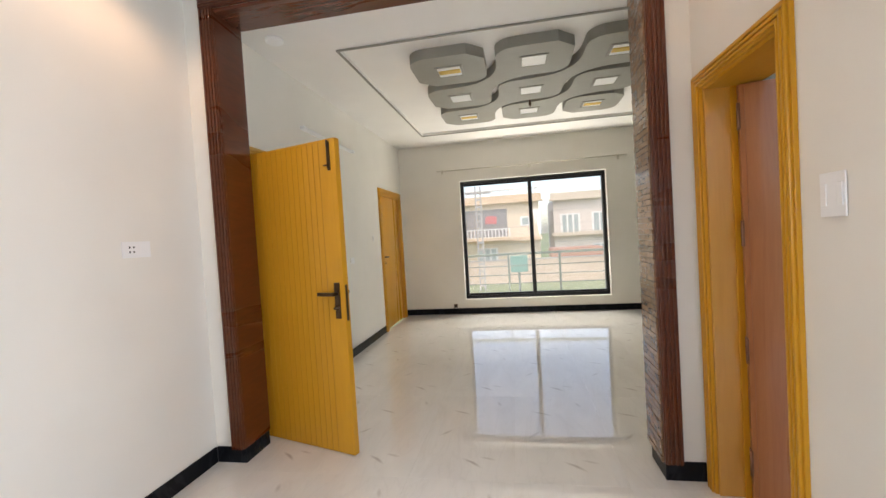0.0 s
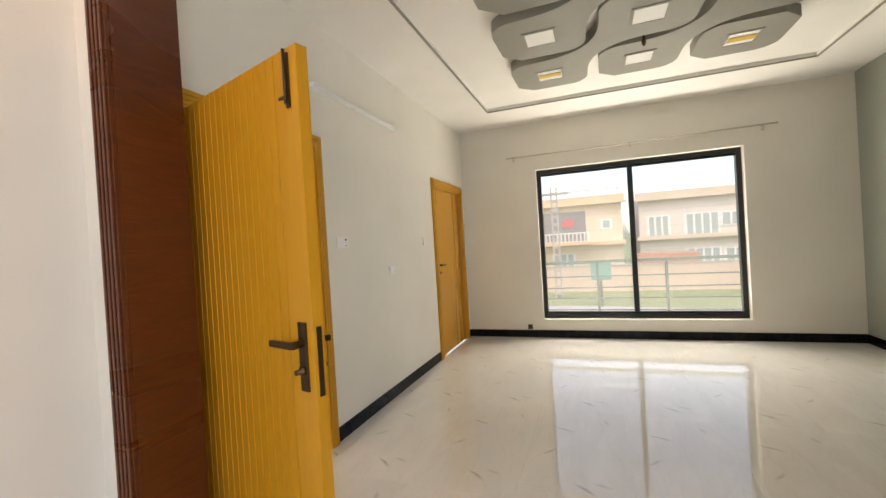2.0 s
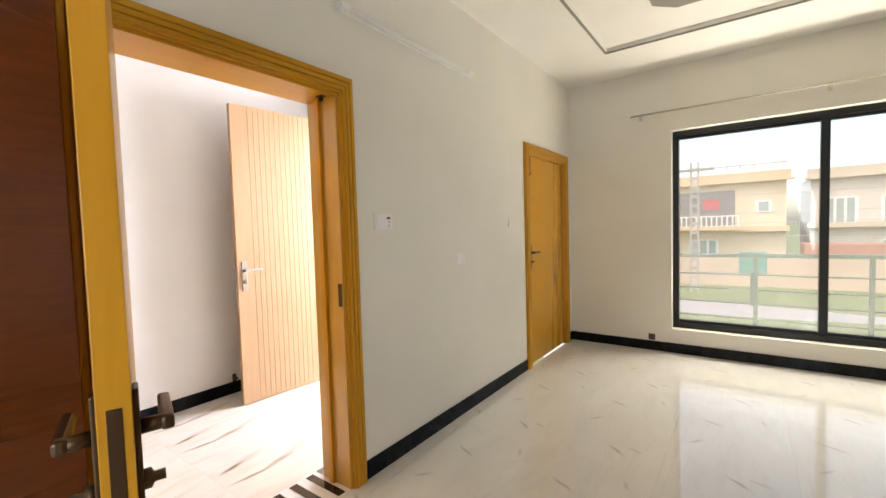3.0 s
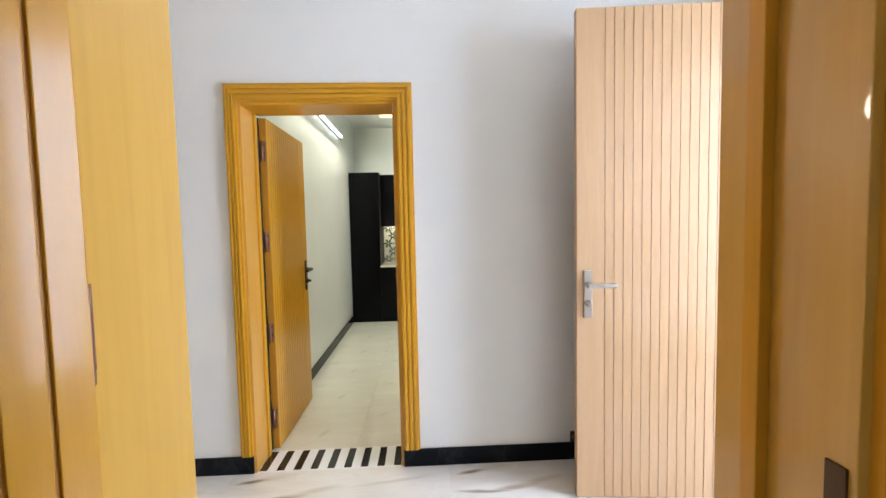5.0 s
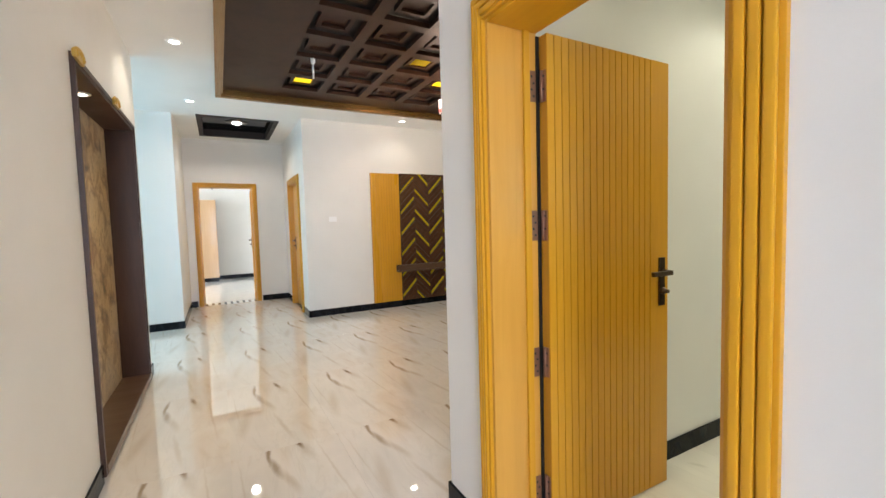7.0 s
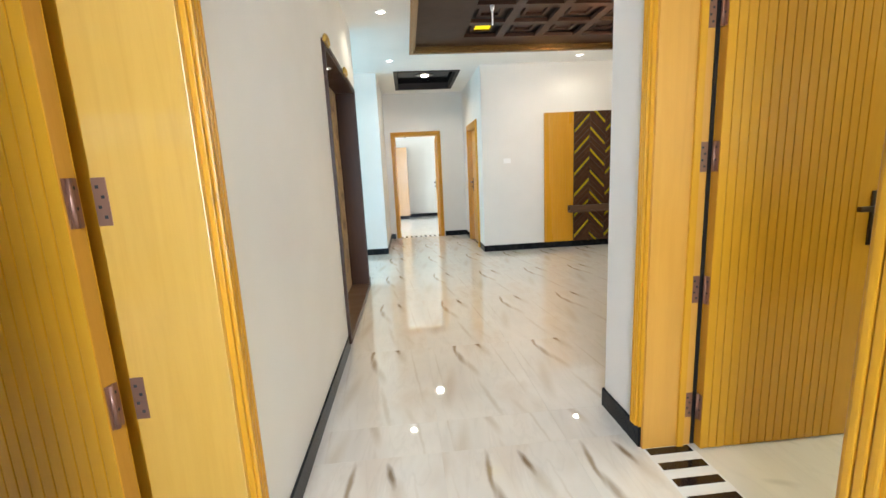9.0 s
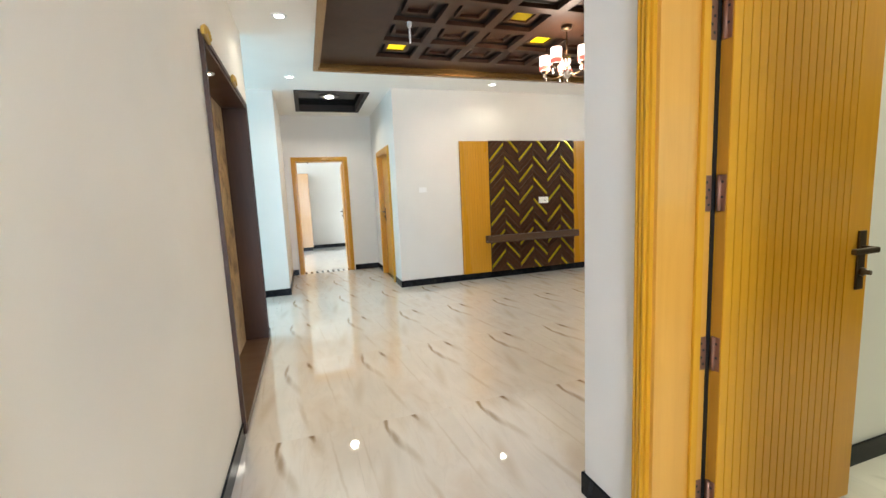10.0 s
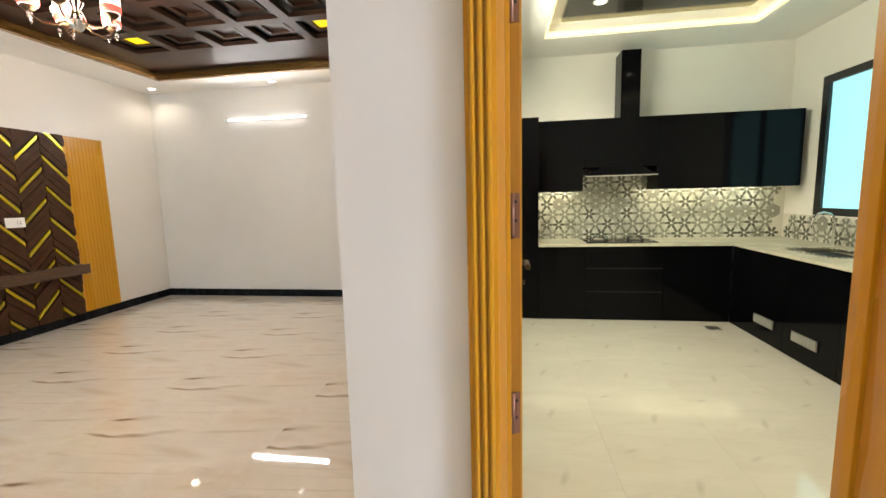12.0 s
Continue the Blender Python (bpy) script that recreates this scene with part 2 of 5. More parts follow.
BROWN = wood("brown_laminate", (0.10, 0.052, 0.026), (0.05, 0.024, 0.012), 0.35, 0.2, (3, 20, 20), False)
NICHE_BROWN = wood("niche_wood", (0.060, 0.025, 0.013), (0.026, 0.011, 0.006), 0.42, 0.0, (14, 14, 1.5), False)
PLANK = wood("dark_plank", (0.080, 0.034, 0.014), (0.030, 0.013, 0.006), 0.5, 0.0, (6, 6, 6), False, True)
COFFER = wood("coffer_brown", (0.048, 0.021, 0.011), (0.023, 0.010, 0.006), 0.46, 0.0, (3, 3, 3), False)
for m, level in ((PLANK, 0.2), (COFFER, 0.25), (OAK, 0.32), (OAK_X, 0.32)):
    m.node_tree.nodes["Principled BSDF"].inputs["Specular IOR Level"].default_value = level
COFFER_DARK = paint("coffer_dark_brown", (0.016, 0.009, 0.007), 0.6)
TRIM_GOLD = material("bronze_gilt_moulding", (0.27, 0.15, 0.045), 0.26, 0.75)
GOLD = material("gilt", (0.60, 0.40, 0.10), 0.3, 0.9)
YELLOW = material("yellow_acrylic", (0.66, 0.50, 0.03), 0.24, 0.45, coat=0.3)
YELLOW_LIT = glow("yellow_lit_acrylic", (0.80, 0.60, 0.005), 0.75)
YELLOW_SOFT = material("amber_diffuser", (0.75, 0.50, 0.08), 0.4)
WHITE_PLASTIC = material("white_plastic", (0.93, 0.93, 0.92), 0.3)
DARK_PLASTIC = material("dark_plastic", (0.03, 0.03, 0.03), 0.4)
BRONZE = material("antique_bronze", (0.10, 0.062, 0.035), 0.33, 0.85)
COPPER = material("copper_hinge", (0.31, 0.165, 0.115), 0.35, 0.7)
STEEL = material("satin_nickel", (0.42, 0.38, 0.34), 0.3, 0.9)
VENT_GREY = material("grey_vent_plastic", (0.42, 0.42, 0.40), 0.4)
CHROME = material("chrome", (0.75, 0.75, 0.75), 0.08, 1.0)
BLACK_ALU = material("black_window_frame", (0.010, 0.011, 0.013), 0.35)
BLACK_GLOSS = material("black_gloss_cabinet", (0.003, 0.003, 0.004), 0.08, spec=0.11)
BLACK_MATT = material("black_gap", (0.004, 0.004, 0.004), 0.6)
COUNTER = marble("counter_quartz", (0.62, 0.58, 0.46), (0.5, 0.46, 0.36), (0.45, 0.4, 0.3), 0.12, 4)
LAMP_WHITE = glow("lit_lamp", (1.0, 0.96, 0.88), 6.0)
TUBE_LIT = glow("lit_tube", (0.94, 0.97, 1.0), 3.6)
SHADE_LIT = glow("lit_frosted_shade", (1.0, 0.80, 0.72), 2.2)
SHADE_RED = glow("lit_red_shade_foot", (0.9, 0.16, 0.12), 0.7)
LED = glow("warm_led_strip", (1.0, 0.86, 0.46), 0.9)
DUN, SEPIA, PALE = (0.29, 0.185, 0.085), (0.17, 0.088, 0.03), (0.52, 0.41, 0.28)
TILE_LOUNGE = printed_tile("brown_veined_tile", (0.78, 0.72, 0.635), [
    (-0.07, -0.475, 0.20, 0.040, 12, 0.95, SEPIA), (-0.095, -0.38, 0.34, 0.08, 14, 0.45, PALE),
    (0.105, -0.44, 0.34, 0.034, -3, 0.80, DUN), (0.085, -0.27, 0.30, 0.055, 9, 0.65, DUN), (0.03, -0.10, 0.34, 0.06, 14, 0.5, PALE),
    (-0.20, -0.10, 0.90, 0.020, 5, 0.35, PALE), (0.20, 0.12, 0.60, 0.10, -8, 0.42, PALE), (-0.02, 0.30, 0.54, 0.04, 9, 0.45, PALE),
    (-0.16, 0.42, 0.30, 0.04, 16, 0.22, PALE), (0.25, -0.15, 0.70, 0.014, 3, 0.3, PALE)], 0.03, 0.92, (0.64, 0.53, 0.41))
MIST = (0.46, 0.42, 0.38)
TILE_WHITE = printed_tile("white_marble_tile", (0.79, 0.77, 0.73), [
    (0.05, -0.42, 0.17, 0.028, 52, 0.8, MIST), (0.14, -0.37, 0.12, 0.03, 75, 0.5, MIST), (-0.17, -0.05, 0.14, 0.03, -40, 0.55, MIST),
    (-0.10, 0.28, 0.18, 0.026, 60, 0.7, MIST), (0.18, 0.45, 0.11, 0.03, 20, 0.45, MIST)], 0.018, 0.96, (0.74, 0.71, 0.66), 23.0)
TILE_KITCHEN = printed_tile("kitchen_tile", (0.73, 0.69, 0.60), [
    (0.10, 0.05, 0.16, 0.05, 70, 0.5, (0.50, 0.46, 0.38)), (-0.15, -0.18, 0.12, 0.035, 30, 0.45, (0.50, 0.46, 0.38))], 0.05, 0.96, (0.68, 0.63, 0.53), 17.0)
GROUT = paint("grout", (0.60, 0.57, 0.51), 0.5)
STRIPE_W = material("white_threshold_marble", (0.78, 0.76, 0.72), 0.12)
STRIPE_B = material("black_threshold_marble", (0.02, 0.012, 0.010), 0.12)


def cladding_material():
    m = material("stone_cladding", (0.17, 0.085, 0.04), 0.22, coat=0.3)
    v = coords(m, (1, 1, 1), True)
    c = ramp(m, noise_tex(m, v, 14, 5), (0.3, (0.15, 0.078, 0.038)), (0.7, (0.36, 0.22, 0.125)))
    bump(m, noise_tex(m, v, 60, 4), 0.2, 0.004)
    return shade(m, c)


def niche_stone():
    m = material("gilded_stone_slab", (0.3, 0.2, 0.1), 0.35)
    v = coords(m, (1, 1, 1))
    blotch = noise_tex(m, v, 5.5, 7, 0.68, 0.6)
    c = ramp(m, blotch, (0.34, (0.06, 0.034, 0.014)), (0.46, (0.30, 0.18, 0.07)), (0.58, (0.58, 0.43, 0.22)), (0.70, (0.17, 0.10, 0.04)))
    pale = noise_tex(m, v, 1.6, 4)
    c = mixed(m, ramp(m, pale, (0.5, (0, 0, 0)), (0.7, (0.5,) * 3)), c, (0.50, 0.44, 0.36))
    bump(m, blotch, 0.3, 0.01)
    return shade(m, c)


def glass(name, color=(1, 1, 1), rough=0.0):
    m = material(name, color, rough)
    b = m.node_tree.nodes["Principled BSDF"]
    b.inputs["Transmission Weight"].default_value = 1.0
    b.inputs["IOR"].default_value = 1.45
    return m


def hazed(m, amount):
    """Adds a thin translucent veil to a pane, scattering a little daylight as haze."""
    nt = m.node_tree
    film, mix = nt.nodes.new("ShaderNodeBsdfTranslucent"), nt.nodes.new("ShaderNodeMixShader")
    film.inputs["Color"].default_value = (0.95, 0.94, 0.90, 1)
    veil = ramp(m, noise_tex(m, coords(m, (1, 1, 2.2)), 1.4, 4), (0.3, (amount * 0.8,) * 3), (0.7, (amount * 1.2,) * 3))
    nt.links.new(veil, mix.inputs[0])
    nt.links.new(nt.nodes["Principled BSDF"].outputs[0], mix.inputs[1])
    nt.links.new(film.outputs[0], mix.inputs[2])
    nt.links.new(mix.outputs[0], nt.nodes["Material Output"].inputs["Surface"])
    return m


CLADDING, NICHE_STONE = cladding_material(), niche_stone()
# veil mixed into the glass to haze and pale the view outside
GLASS = hazed(glass("window_glass", (0.97, 0.99, 0.98)), 0.025)
# emission in the pane itself stands in for blue daylight behind it
FROST = glow("self_glowing_frosted_pane", (0.30, 0.74, 0.86), 0.55)
CRYSTAL = glass("crystal", (0.95, 0.97, 1.0), 0.02)

# ---- builders ----
ORIGIN = {}


def thing(name, origin, label, category, group="", kind=""):
    ob = new(name)
    ob.location = origin
    ob.empty_display_size = 0.1
    ORIGIN[ob] = Vector(origin)
    return tagged(ob, label, category, group, kind)


def part(name, bm, mat, parent=None, label=""):
    """Links a bmesh, built in world coordinates, as one mesh under a thing or a part."""
    base = ORIGIN.get(parent, Vector((0, 0, 0))) if parent else Vector((0, 0, 0))
    if base.length:
        bmesh.ops.translate(bm, vec=-base, verts=bm.verts)
    bmesh.ops.recalc_face_normals(bm, faces=bm.faces)
    data = bpy.data.meshes.new(name)
    bm.to_mesh(data)
    bm.free()
    data.materials.append(mat)
    ob = new(name, data)
    if parent:
        ob.parent = parent
        ORIGIN[ob] = base
    return tagged(ob, label)


def add_box(bm, a, b, bevel=0.0):
    lo, hi = [min(p, q) for p, q in zip(a, b)], [max(p, q) for p, q in zip(a, b)]
    r = bmesh.ops.create_cube(bm, size=1.0)
    for v in r["verts"]:
        v.co = Vector([lo[i] if v.co[i] < 0 else hi[i] for i in range(3)])
    if bevel > 0:
        edges = list({e for v in r["verts"] for e in v.link_edges})
        bmesh.ops.bevel(bm, geom=edges, offset=bevel, segments=2, affect="EDGES", profile=0.6)
    return bm


def box(name, a, b, mat, parent=None, bevel=0.0, label=""):
    return part(name, add_box(bmesh.new(), a, b, bevel), mat, parent, label)


def add_prism(bm, outline, z0, z1, axis="z"):
    """Extrudes a flat outline between two levels of one axis."""
    def at(p, q, h):
        return {"z": (p, q, h), "y": (p, h, q), "x": (h, p, q)}[axis]
    low = [bm.verts.new(at(p, q, z0)) for p, q in outline]
    top = [bm.verts.new(at(p, q, z1)) for p, q in outline]
    bm.faces.new(low)
    bm.faces.new(top)
    n = len(outline)
    for i in range(n):
        bm.faces.new((low[i], low[(i + 1) % n], top[(i + 1) % n], top[i]))
    return bm


def add_lathe(bm, profile, centre, seg=20):
    cx, cy, cz = centre
    rings = []
    for r, z in profile:
        rings.append([bm.verts.new((cx + max(r, 1e-4) * math.cos(2 * math.pi * k / seg), cy + max(r, 1e-4) * math.sin(2 * math.pi * k / seg), cz + z)) for k in range(seg)])
    for a, b in zip(rings, rings[1:]):
        for k in range(seg):
            f = bm.faces.new((a[k], a[(k + 1) % seg], b[(k + 1) % seg], b[k]))
            f.smooth = True
    bm.faces.new(rings[0])
    bm.faces.new(rings[-1])
    return bm


def add_tube(bm, pts, radius, seg=8):
    pts = [Vector(p) for p in pts]
    rings = []
    for i, p in enumerate(pts):
        d = (pts[min(i + 1, len(pts) - 1)] - pts[max(i - 1, 0)]).normalized()
        u = d.orthogonal().normalized() if i == 0 else (rings[-1][1] - d * rings[-1][1].dot(d)).normalized()
        w = d.cross(u)
        rings.append(([bm.verts.new(p + radius * (u * math.cos(2 * math.pi * k / seg) + w * math.sin(2 * math.pi * k / seg))) for k in range(seg)], u))
    for (a, _), (b, _) in zip(rings, rings[1:]):
        for k in range(seg):
            f = bm.faces.new((a[k], a[(k + 1) % seg], b[(k + 1) % seg], b[k]))
            f.smooth = True
    bm.faces.new(rings[0][0])
    bm.faces.new(rings[-1][0])
    return bm


def add_slab(bm, axis, t0, t1, u0, u1, z0, z1, holes=()):
    """A wall or ceiling slab with openings: t is its thickness along axis, u and v run in its plane."""
    us = sorted({u0, u1, *[h[0] for h in holes], *[h[1] for h in holes]})
    vs = sorted({z0, z1, *[h[2] for h in holes], *[h[3] for h in holes]})
    us, vs = [u for u in us if u0 <= u <= u1], [v for v in vs if z0 <= v <= z1]

    def solid(i, j):
        if not (0 <= i < len(us) - 1 and 0 <= j < len(vs) - 1):
            return False
        cu, cv = (us[i] + us[i + 1]) / 2, (vs[j] + vs[j + 1]) / 2
        return not any(h[0] < cu < h[1] and h[2] < cv < h[3] for h in holes)
    cache = {}

    def vert(t, u, v):
        key = (t, u, v)
        if key not in cache:
            cache[key] = bm.verts.new({"x": (t, u, v), "y": (u, t, v), "z": (u, v, t)}[axis])
        return cache[key]
    for i in range(len(us) - 1):
        for j in range(len(vs) - 1):
            if not solid(i, j):
                continue
            a, b, c, d = us[i], us[i + 1], vs[j], vs[j + 1]
            for t in (t0, t1):
                bm.faces.new((vert(t, a, c), vert(t, b, c), vert(t, b, d), vert(t, a, d)))
            for di, dj, p, q in ((-1, 0, (a, c), (a, d)), (1, 0, (b, c), (b, d)), (0, -1, (a, c), (b, c)), (0, 1, (a, d), (b, d))):
                if not solid(i + di, j + dj):
                    bm.faces.new((vert(t0, *p), vert(t0, *q), vert(t1, *q), vert(t1, *p)))
    return bm


def structure(name, bm, mat, label, category):
    return tagged(part(name, bm, mat), label, category, kind="structure")


# ---- the large structure ----
H1, H2 = 2.945, 2.88          # ceilings of the front rooms and of the lounge
DH = 2.065                    # height of the door openings

bm = add_slab(bmesh.new(), "x", -0.375, -0.17, -0.75, 3.07, 0, 3.1, [(-0.52, 1.12, 0.03, 2.19)])
add_slab(bm, "x", -0.226, -0.17, 3.07, 7.48, 0, 3.1, [(3.07, 4.05, 0, DH), (6.30, 7.28, 0, DH)])
add_slab(bm, "x", -0.17, 0.0, -0.75, 7.48, 0, 3.1, [(3.02, 4.05, 0, DH), (6.30, 7.28, 0, DH)])
structure("wall_shared", bm, WALL, "cream painted wall between sitting room and lounge", "wall")
structure("wall_window", add_slab(bmesh.new(), "y", 7.48, 7.71, -0.375, 4.73, 0, 3.1, [(1.055, 3.458, 0.247, 2.299)]), WALL, "cream painted wall round the large window", "wall")
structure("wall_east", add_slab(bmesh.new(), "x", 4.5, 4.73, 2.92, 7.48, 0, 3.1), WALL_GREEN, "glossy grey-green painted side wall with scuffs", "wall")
structure("wall_frame", add_slab(bmesh.new(), "y", 2.69, 2.92, 0, 4.73, 0, 3.1, [(0.206, 2.712, 0, 2.852)]), WALL, "cream wall round the wide mahogany opening", "wall")
structure("wall_front_east", add_slab(bmesh.new(), "x", 2.91, 3.14, -0.6, 2.69, 0, 3.1, [(1.965, 2.585, 0, DH - 0.05), (-0.3, 1.0, 0.55, 2.15)]), WALL, "cream painted wall with a side door", "wall")
structure("wall_front_back", add_slab(bmesh.new(), "y", -0.75, -0.6, 0, 3.14, 0, 3.1), WALL, "plain cream wall", "wall")
structure("wall_side_room", add_slab(bmesh.new(), "x", 4.4, 4.5, -0.75, 2.69, 0, 3.1), WALL, "plain cream wall of the side room", "wall")
structure("wall_kitchen", add_slab(bmesh.new(), "x", -2.11, -1.885, 2.21, 5.83, 0, 3.1, [(2.555, 3.412, 0, DH)]), WALL_COOL, "cool white wall beside the kitchen door", "wall")
structure("wall_lounge_north", add_slab(bmesh.new(), "y", 2.21, 2.5, -6.6, -2.11, 0, 3.1), WALL_COOL, "white wall between lounge and kitchen", "wall")
structure("wall_lounge_west", add_slab(bmesh.new(), "x", -6.6, -6.385, -2.6, 2.21, 0, 3.1), WALL_COOL, "white end wall of the lounge", "wall")
structure("wall_media", add_slab(bmesh.new(), "y", -2.6, -2.37, -6.385, -2.1, 0, 3.1), WALL_COOL, "white wall that carries the media panel", "wall")
structure("wall_passage_west", add_slab(bmesh.new(), "x", -2.33, -2.1, -4.44, -2.6, 0, 3.1, [(-3.77, -2.88, 0, DH)]), WALL_COOL, "white passage wall with a door", "wall")
structure("wall_passage_end", add_slab(bmesh.new(), "y", -4.67, -4.44, -3.6, 1.6, 0, 3.1, [(-1.57, -0.685, 0, DH + 0.02)]), WALL_COOL, "white wall at the end of the passage", "wall")
structure("wall_passage_east", add_slab(bmesh.new(), "x", -0.51, -0.28, -4.44, -2.95, 0, 3.1), WALL_COOL, "white passage wall", "wall")
structure("wall_stair_back", add_slab(bmesh.new(), "y", -2.95, -2.72, -0.51, 2.8, 0, 3.1), WALL_COOL, "white wall of the side hall in cool daylight", "wall")
structure("wall_stair_end", add_slab(bmesh.new(), "x", 2.6, 2.8, -2.72, -0.75, 0, 3.1, [(-2.4, -1.1, 0.8, 2.5)]), WALL_COOL, "white end wall of the side hall", "wall")
structure("wall_lobby_north", add_slab(bmesh.new(), "y", 5.4, 5.63, -1.885, -0.226, 0, 3.1, [(-1.47, -0.42, 0, 2.40)]), WALL_COOL, "white outer wall of the lobby", "wall")
structure("wall_kitchen_north", add_slab(bmesh.new(), "y", 5.6, 5.83, -6.33, -2.11, 0, 3.1, [(-5.66, -4.1, 1.075, 2.39)]), WALL_COOL, "cream kitchen wall round the window", "wall")
structure("wall_kitchen_west", add_slab(bmesh.new(), "x", -6.33, -6.1, 2.5, 5.6, 0, 3.1), WALL_COOL, "cream kitchen wall", "wall")
structure("wall_far_room", add_slab(bmesh.new(), "y", -9.05, -8.85, -3.6, 1.6, 0, 3.1), WALL_COOL, "bright white wall of the far bedroom", "wall")
structure("wall_far_west", add_slab(bmesh.new(), "x", -3.6, -3.4, -8.85, -4.67, 0, 3.1), WALL_COOL, "white bedroom wall", "wall")
structure("wall_far_east", add_slab(bmesh.new(), "x", 1.4, 1.6, -8.85, -4.67, 0, 3.1, [(-7.6, -5.6, 0.7, 2.4)]), WALL_COOL, "white bedroom wall with a window opening", "wall")

bm = add_slab(bmesh.new(), "z", H1, 3.12, -0.375, 4.73, 2.69, 7.71, [(0.63, 3.86, 3.62, 6.70)])
add_slab(bm, "z", 2.975, 3.12, 0.63, 3.86, 3.62, 6.70)
add_slab(bm, "z", H1, 3.12, -0.375, 4.73, -0.75, 2.69)
structure("ceiling_front", bm, CEILING, "white ceiling with a shallow tray", "ceiling")
bm = add_slab(bmesh.new(), "z", H2, 3.12, -6.6, -0.375, -4.67, 2.35, [(-5.72, -1.07, -1.60, 1.47), (-1.83, -0.80, -4.05, -2.67)])
add_slab(bm, "z", 3.02, 3.12, -5.72, -1.07, -1.60, 1.47)
add_slab(bm, "z", 2.99, 3.12, -1.83, -0.80, -4.05, -2.67)
add_slab(bm, "z", H2, 3.12, -0.375, 2.8, -2.95, -0.75)
add_slab(bm, "z", H2, 3.12, -2.0, -0.375, 2.35, 5.63)
structure("ceiling_lounge", bm, CEILING, "white lounge ceiling with recesses", "ceiling")
bm = add_slab(bmesh.new(), "z", 2.89, 3.12, -6.33, -2.0, 2.35, 5.83, [(-5.52, -2.8, 2.97, 4.92)])
add_slab(bm, "z", 3.03, 3.12, -5.52, -2.8, 2.97, 4.92)
structure("ceiling_kitchen", bm, CEILING, "white kitchen ceiling with a lit tray", "ceiling")
structure("ceiling_bedroom", add_slab(bmesh.new(), "z", 2.9, 3.12, -3.6, 1.6, -9.05, -4.67), CEILING, "white bedroom ceiling", "ceiling")


def skirting(runs):
    """Black skirting: each run is a straight stretch on a wall face; the sign tells to which side it stands proud."""
    for axis, at, u0, u1, side in runs:
        d = 0.012 * side
        a, b = ((at, u0, 0), (at + d, u1, 0.10)) if axis == "x" else ((u0, at, 0), (u1, at + d, 0.10))
        tagged(box("baseboard", a, b, BLACK_TILE, None, 0.002), "glossy black tile skirting along the wall", "baseboard", kind="structure")


skirting([
    ("x", 0, -0.6, 2.678, 1), ("y", 2.69, 0.012, 0.206, -1), ("x", 0.206, 2.678, 2.932, 1), ("y", 2.92, 0.012, 0.206, 1),
    ("x", 0, 4.14, 6.21, 1), ("y", 7.48, 0.0, 4.5, -1), ("x", 4.5, 2.92, 7.468, -1), ("y", 2.69, 2.712, 2.898, -1), ("x", 2.712, 2.678, 2.92, -1),
    ("x", 0, 7.37, 7.468, 1), ("y", 2.92, 2.712, 4.488, 1), ("x", 2.91, -0.6, 1.95, -1),
    ("x", -1.885, 2.198, 2.562, 1), ("x", -1.885, 3.405, 5.4, 1), ("y", 2.21, -6.385, -1.885, -1), ("x", -6.385, -2.358, 2.198, 1),
    ("y", -2.37, -6.385, -2.088, 1), ("x", -2.1, -2.79, -2.37, 1), ("x", -2.1, -4.44, -3.86, 1), ("y", -4.44, -2.088, -1.645, 1),
    ("y", -4.44, -0.61, -0.522, 1), ("x", -0.51, -4.428, -2.72, -1), ("y", -2.72, -0.522, 2.6, 1), ("x", -0.375, -0.75, -0.55, -1),
    ("x", -0.375, 1.145, 2.985, -1), ("x", -0.226, 4.14, 5.4, -1), ("y", 2.5, -5.48, -2.11, 1), ("y", -8.85, -3.4, 1.4, 1),
    ("y", -0.75, -0.387, 2.6, -1),
])


# ---- doors ----
def casing(parent, y0, y1, w0, w1, h, side, wide=0.09, pieces=(0, 1, 2), narrow=None, foot=0.0):
    """Fluted wooden casing round an opening from w0 to w1 in a wall face; local x along the wall, y through it."""
    t = 0.016 * side
    face = y0 if side < 0 else y1
    runs = (("casing_side", (w0 - wide, foot), (w0, h), OAK), ("casing_side", (w1, foot), (w1 + wide, h), OAK), ("casing_head", (w0 - wide, h), (w1 + wide, h + wide), OAK_X))
    if narrow:
        runs = (("casing_side", (w0 - narrow, foot), (w0, h), OAK), runs[1], ("casing_head", (w0 - narrow, h), (w1 + wide, h + wide), OAK_X))
    for name, a, b, mat in [runs[k] for k in pieces]:
        bm = add_box(bmesh.new(), (a[0], face, a[1]), (b[0], face + t, b[1]), 0.002)
        span = narrow if narrow and a[0] < w0 - 0.001 and name == "casing_side" else wide
        step = (span - 0.016) / 3
        for k in range(3):
            f = 0.010 + k * step
            if name == "casing_side":
                x = a[0] + f if a[0] < w0 - 0.001 else b[0] - f - step + 0.005
                add_box(bm, (x, face + t * 0.9, foot), (x + step - 0.005, face + t * 1.7, h + wide - f), 0.005)
            else:
                z = h + wide - f - step + 0.005
                add_box(bm, (a[0] + f, face + t * 0.9, z), (w1 + wide - f, face + t * 1.7, z + step - 0.005), 0.005)
        part(name, bm, mat, parent)


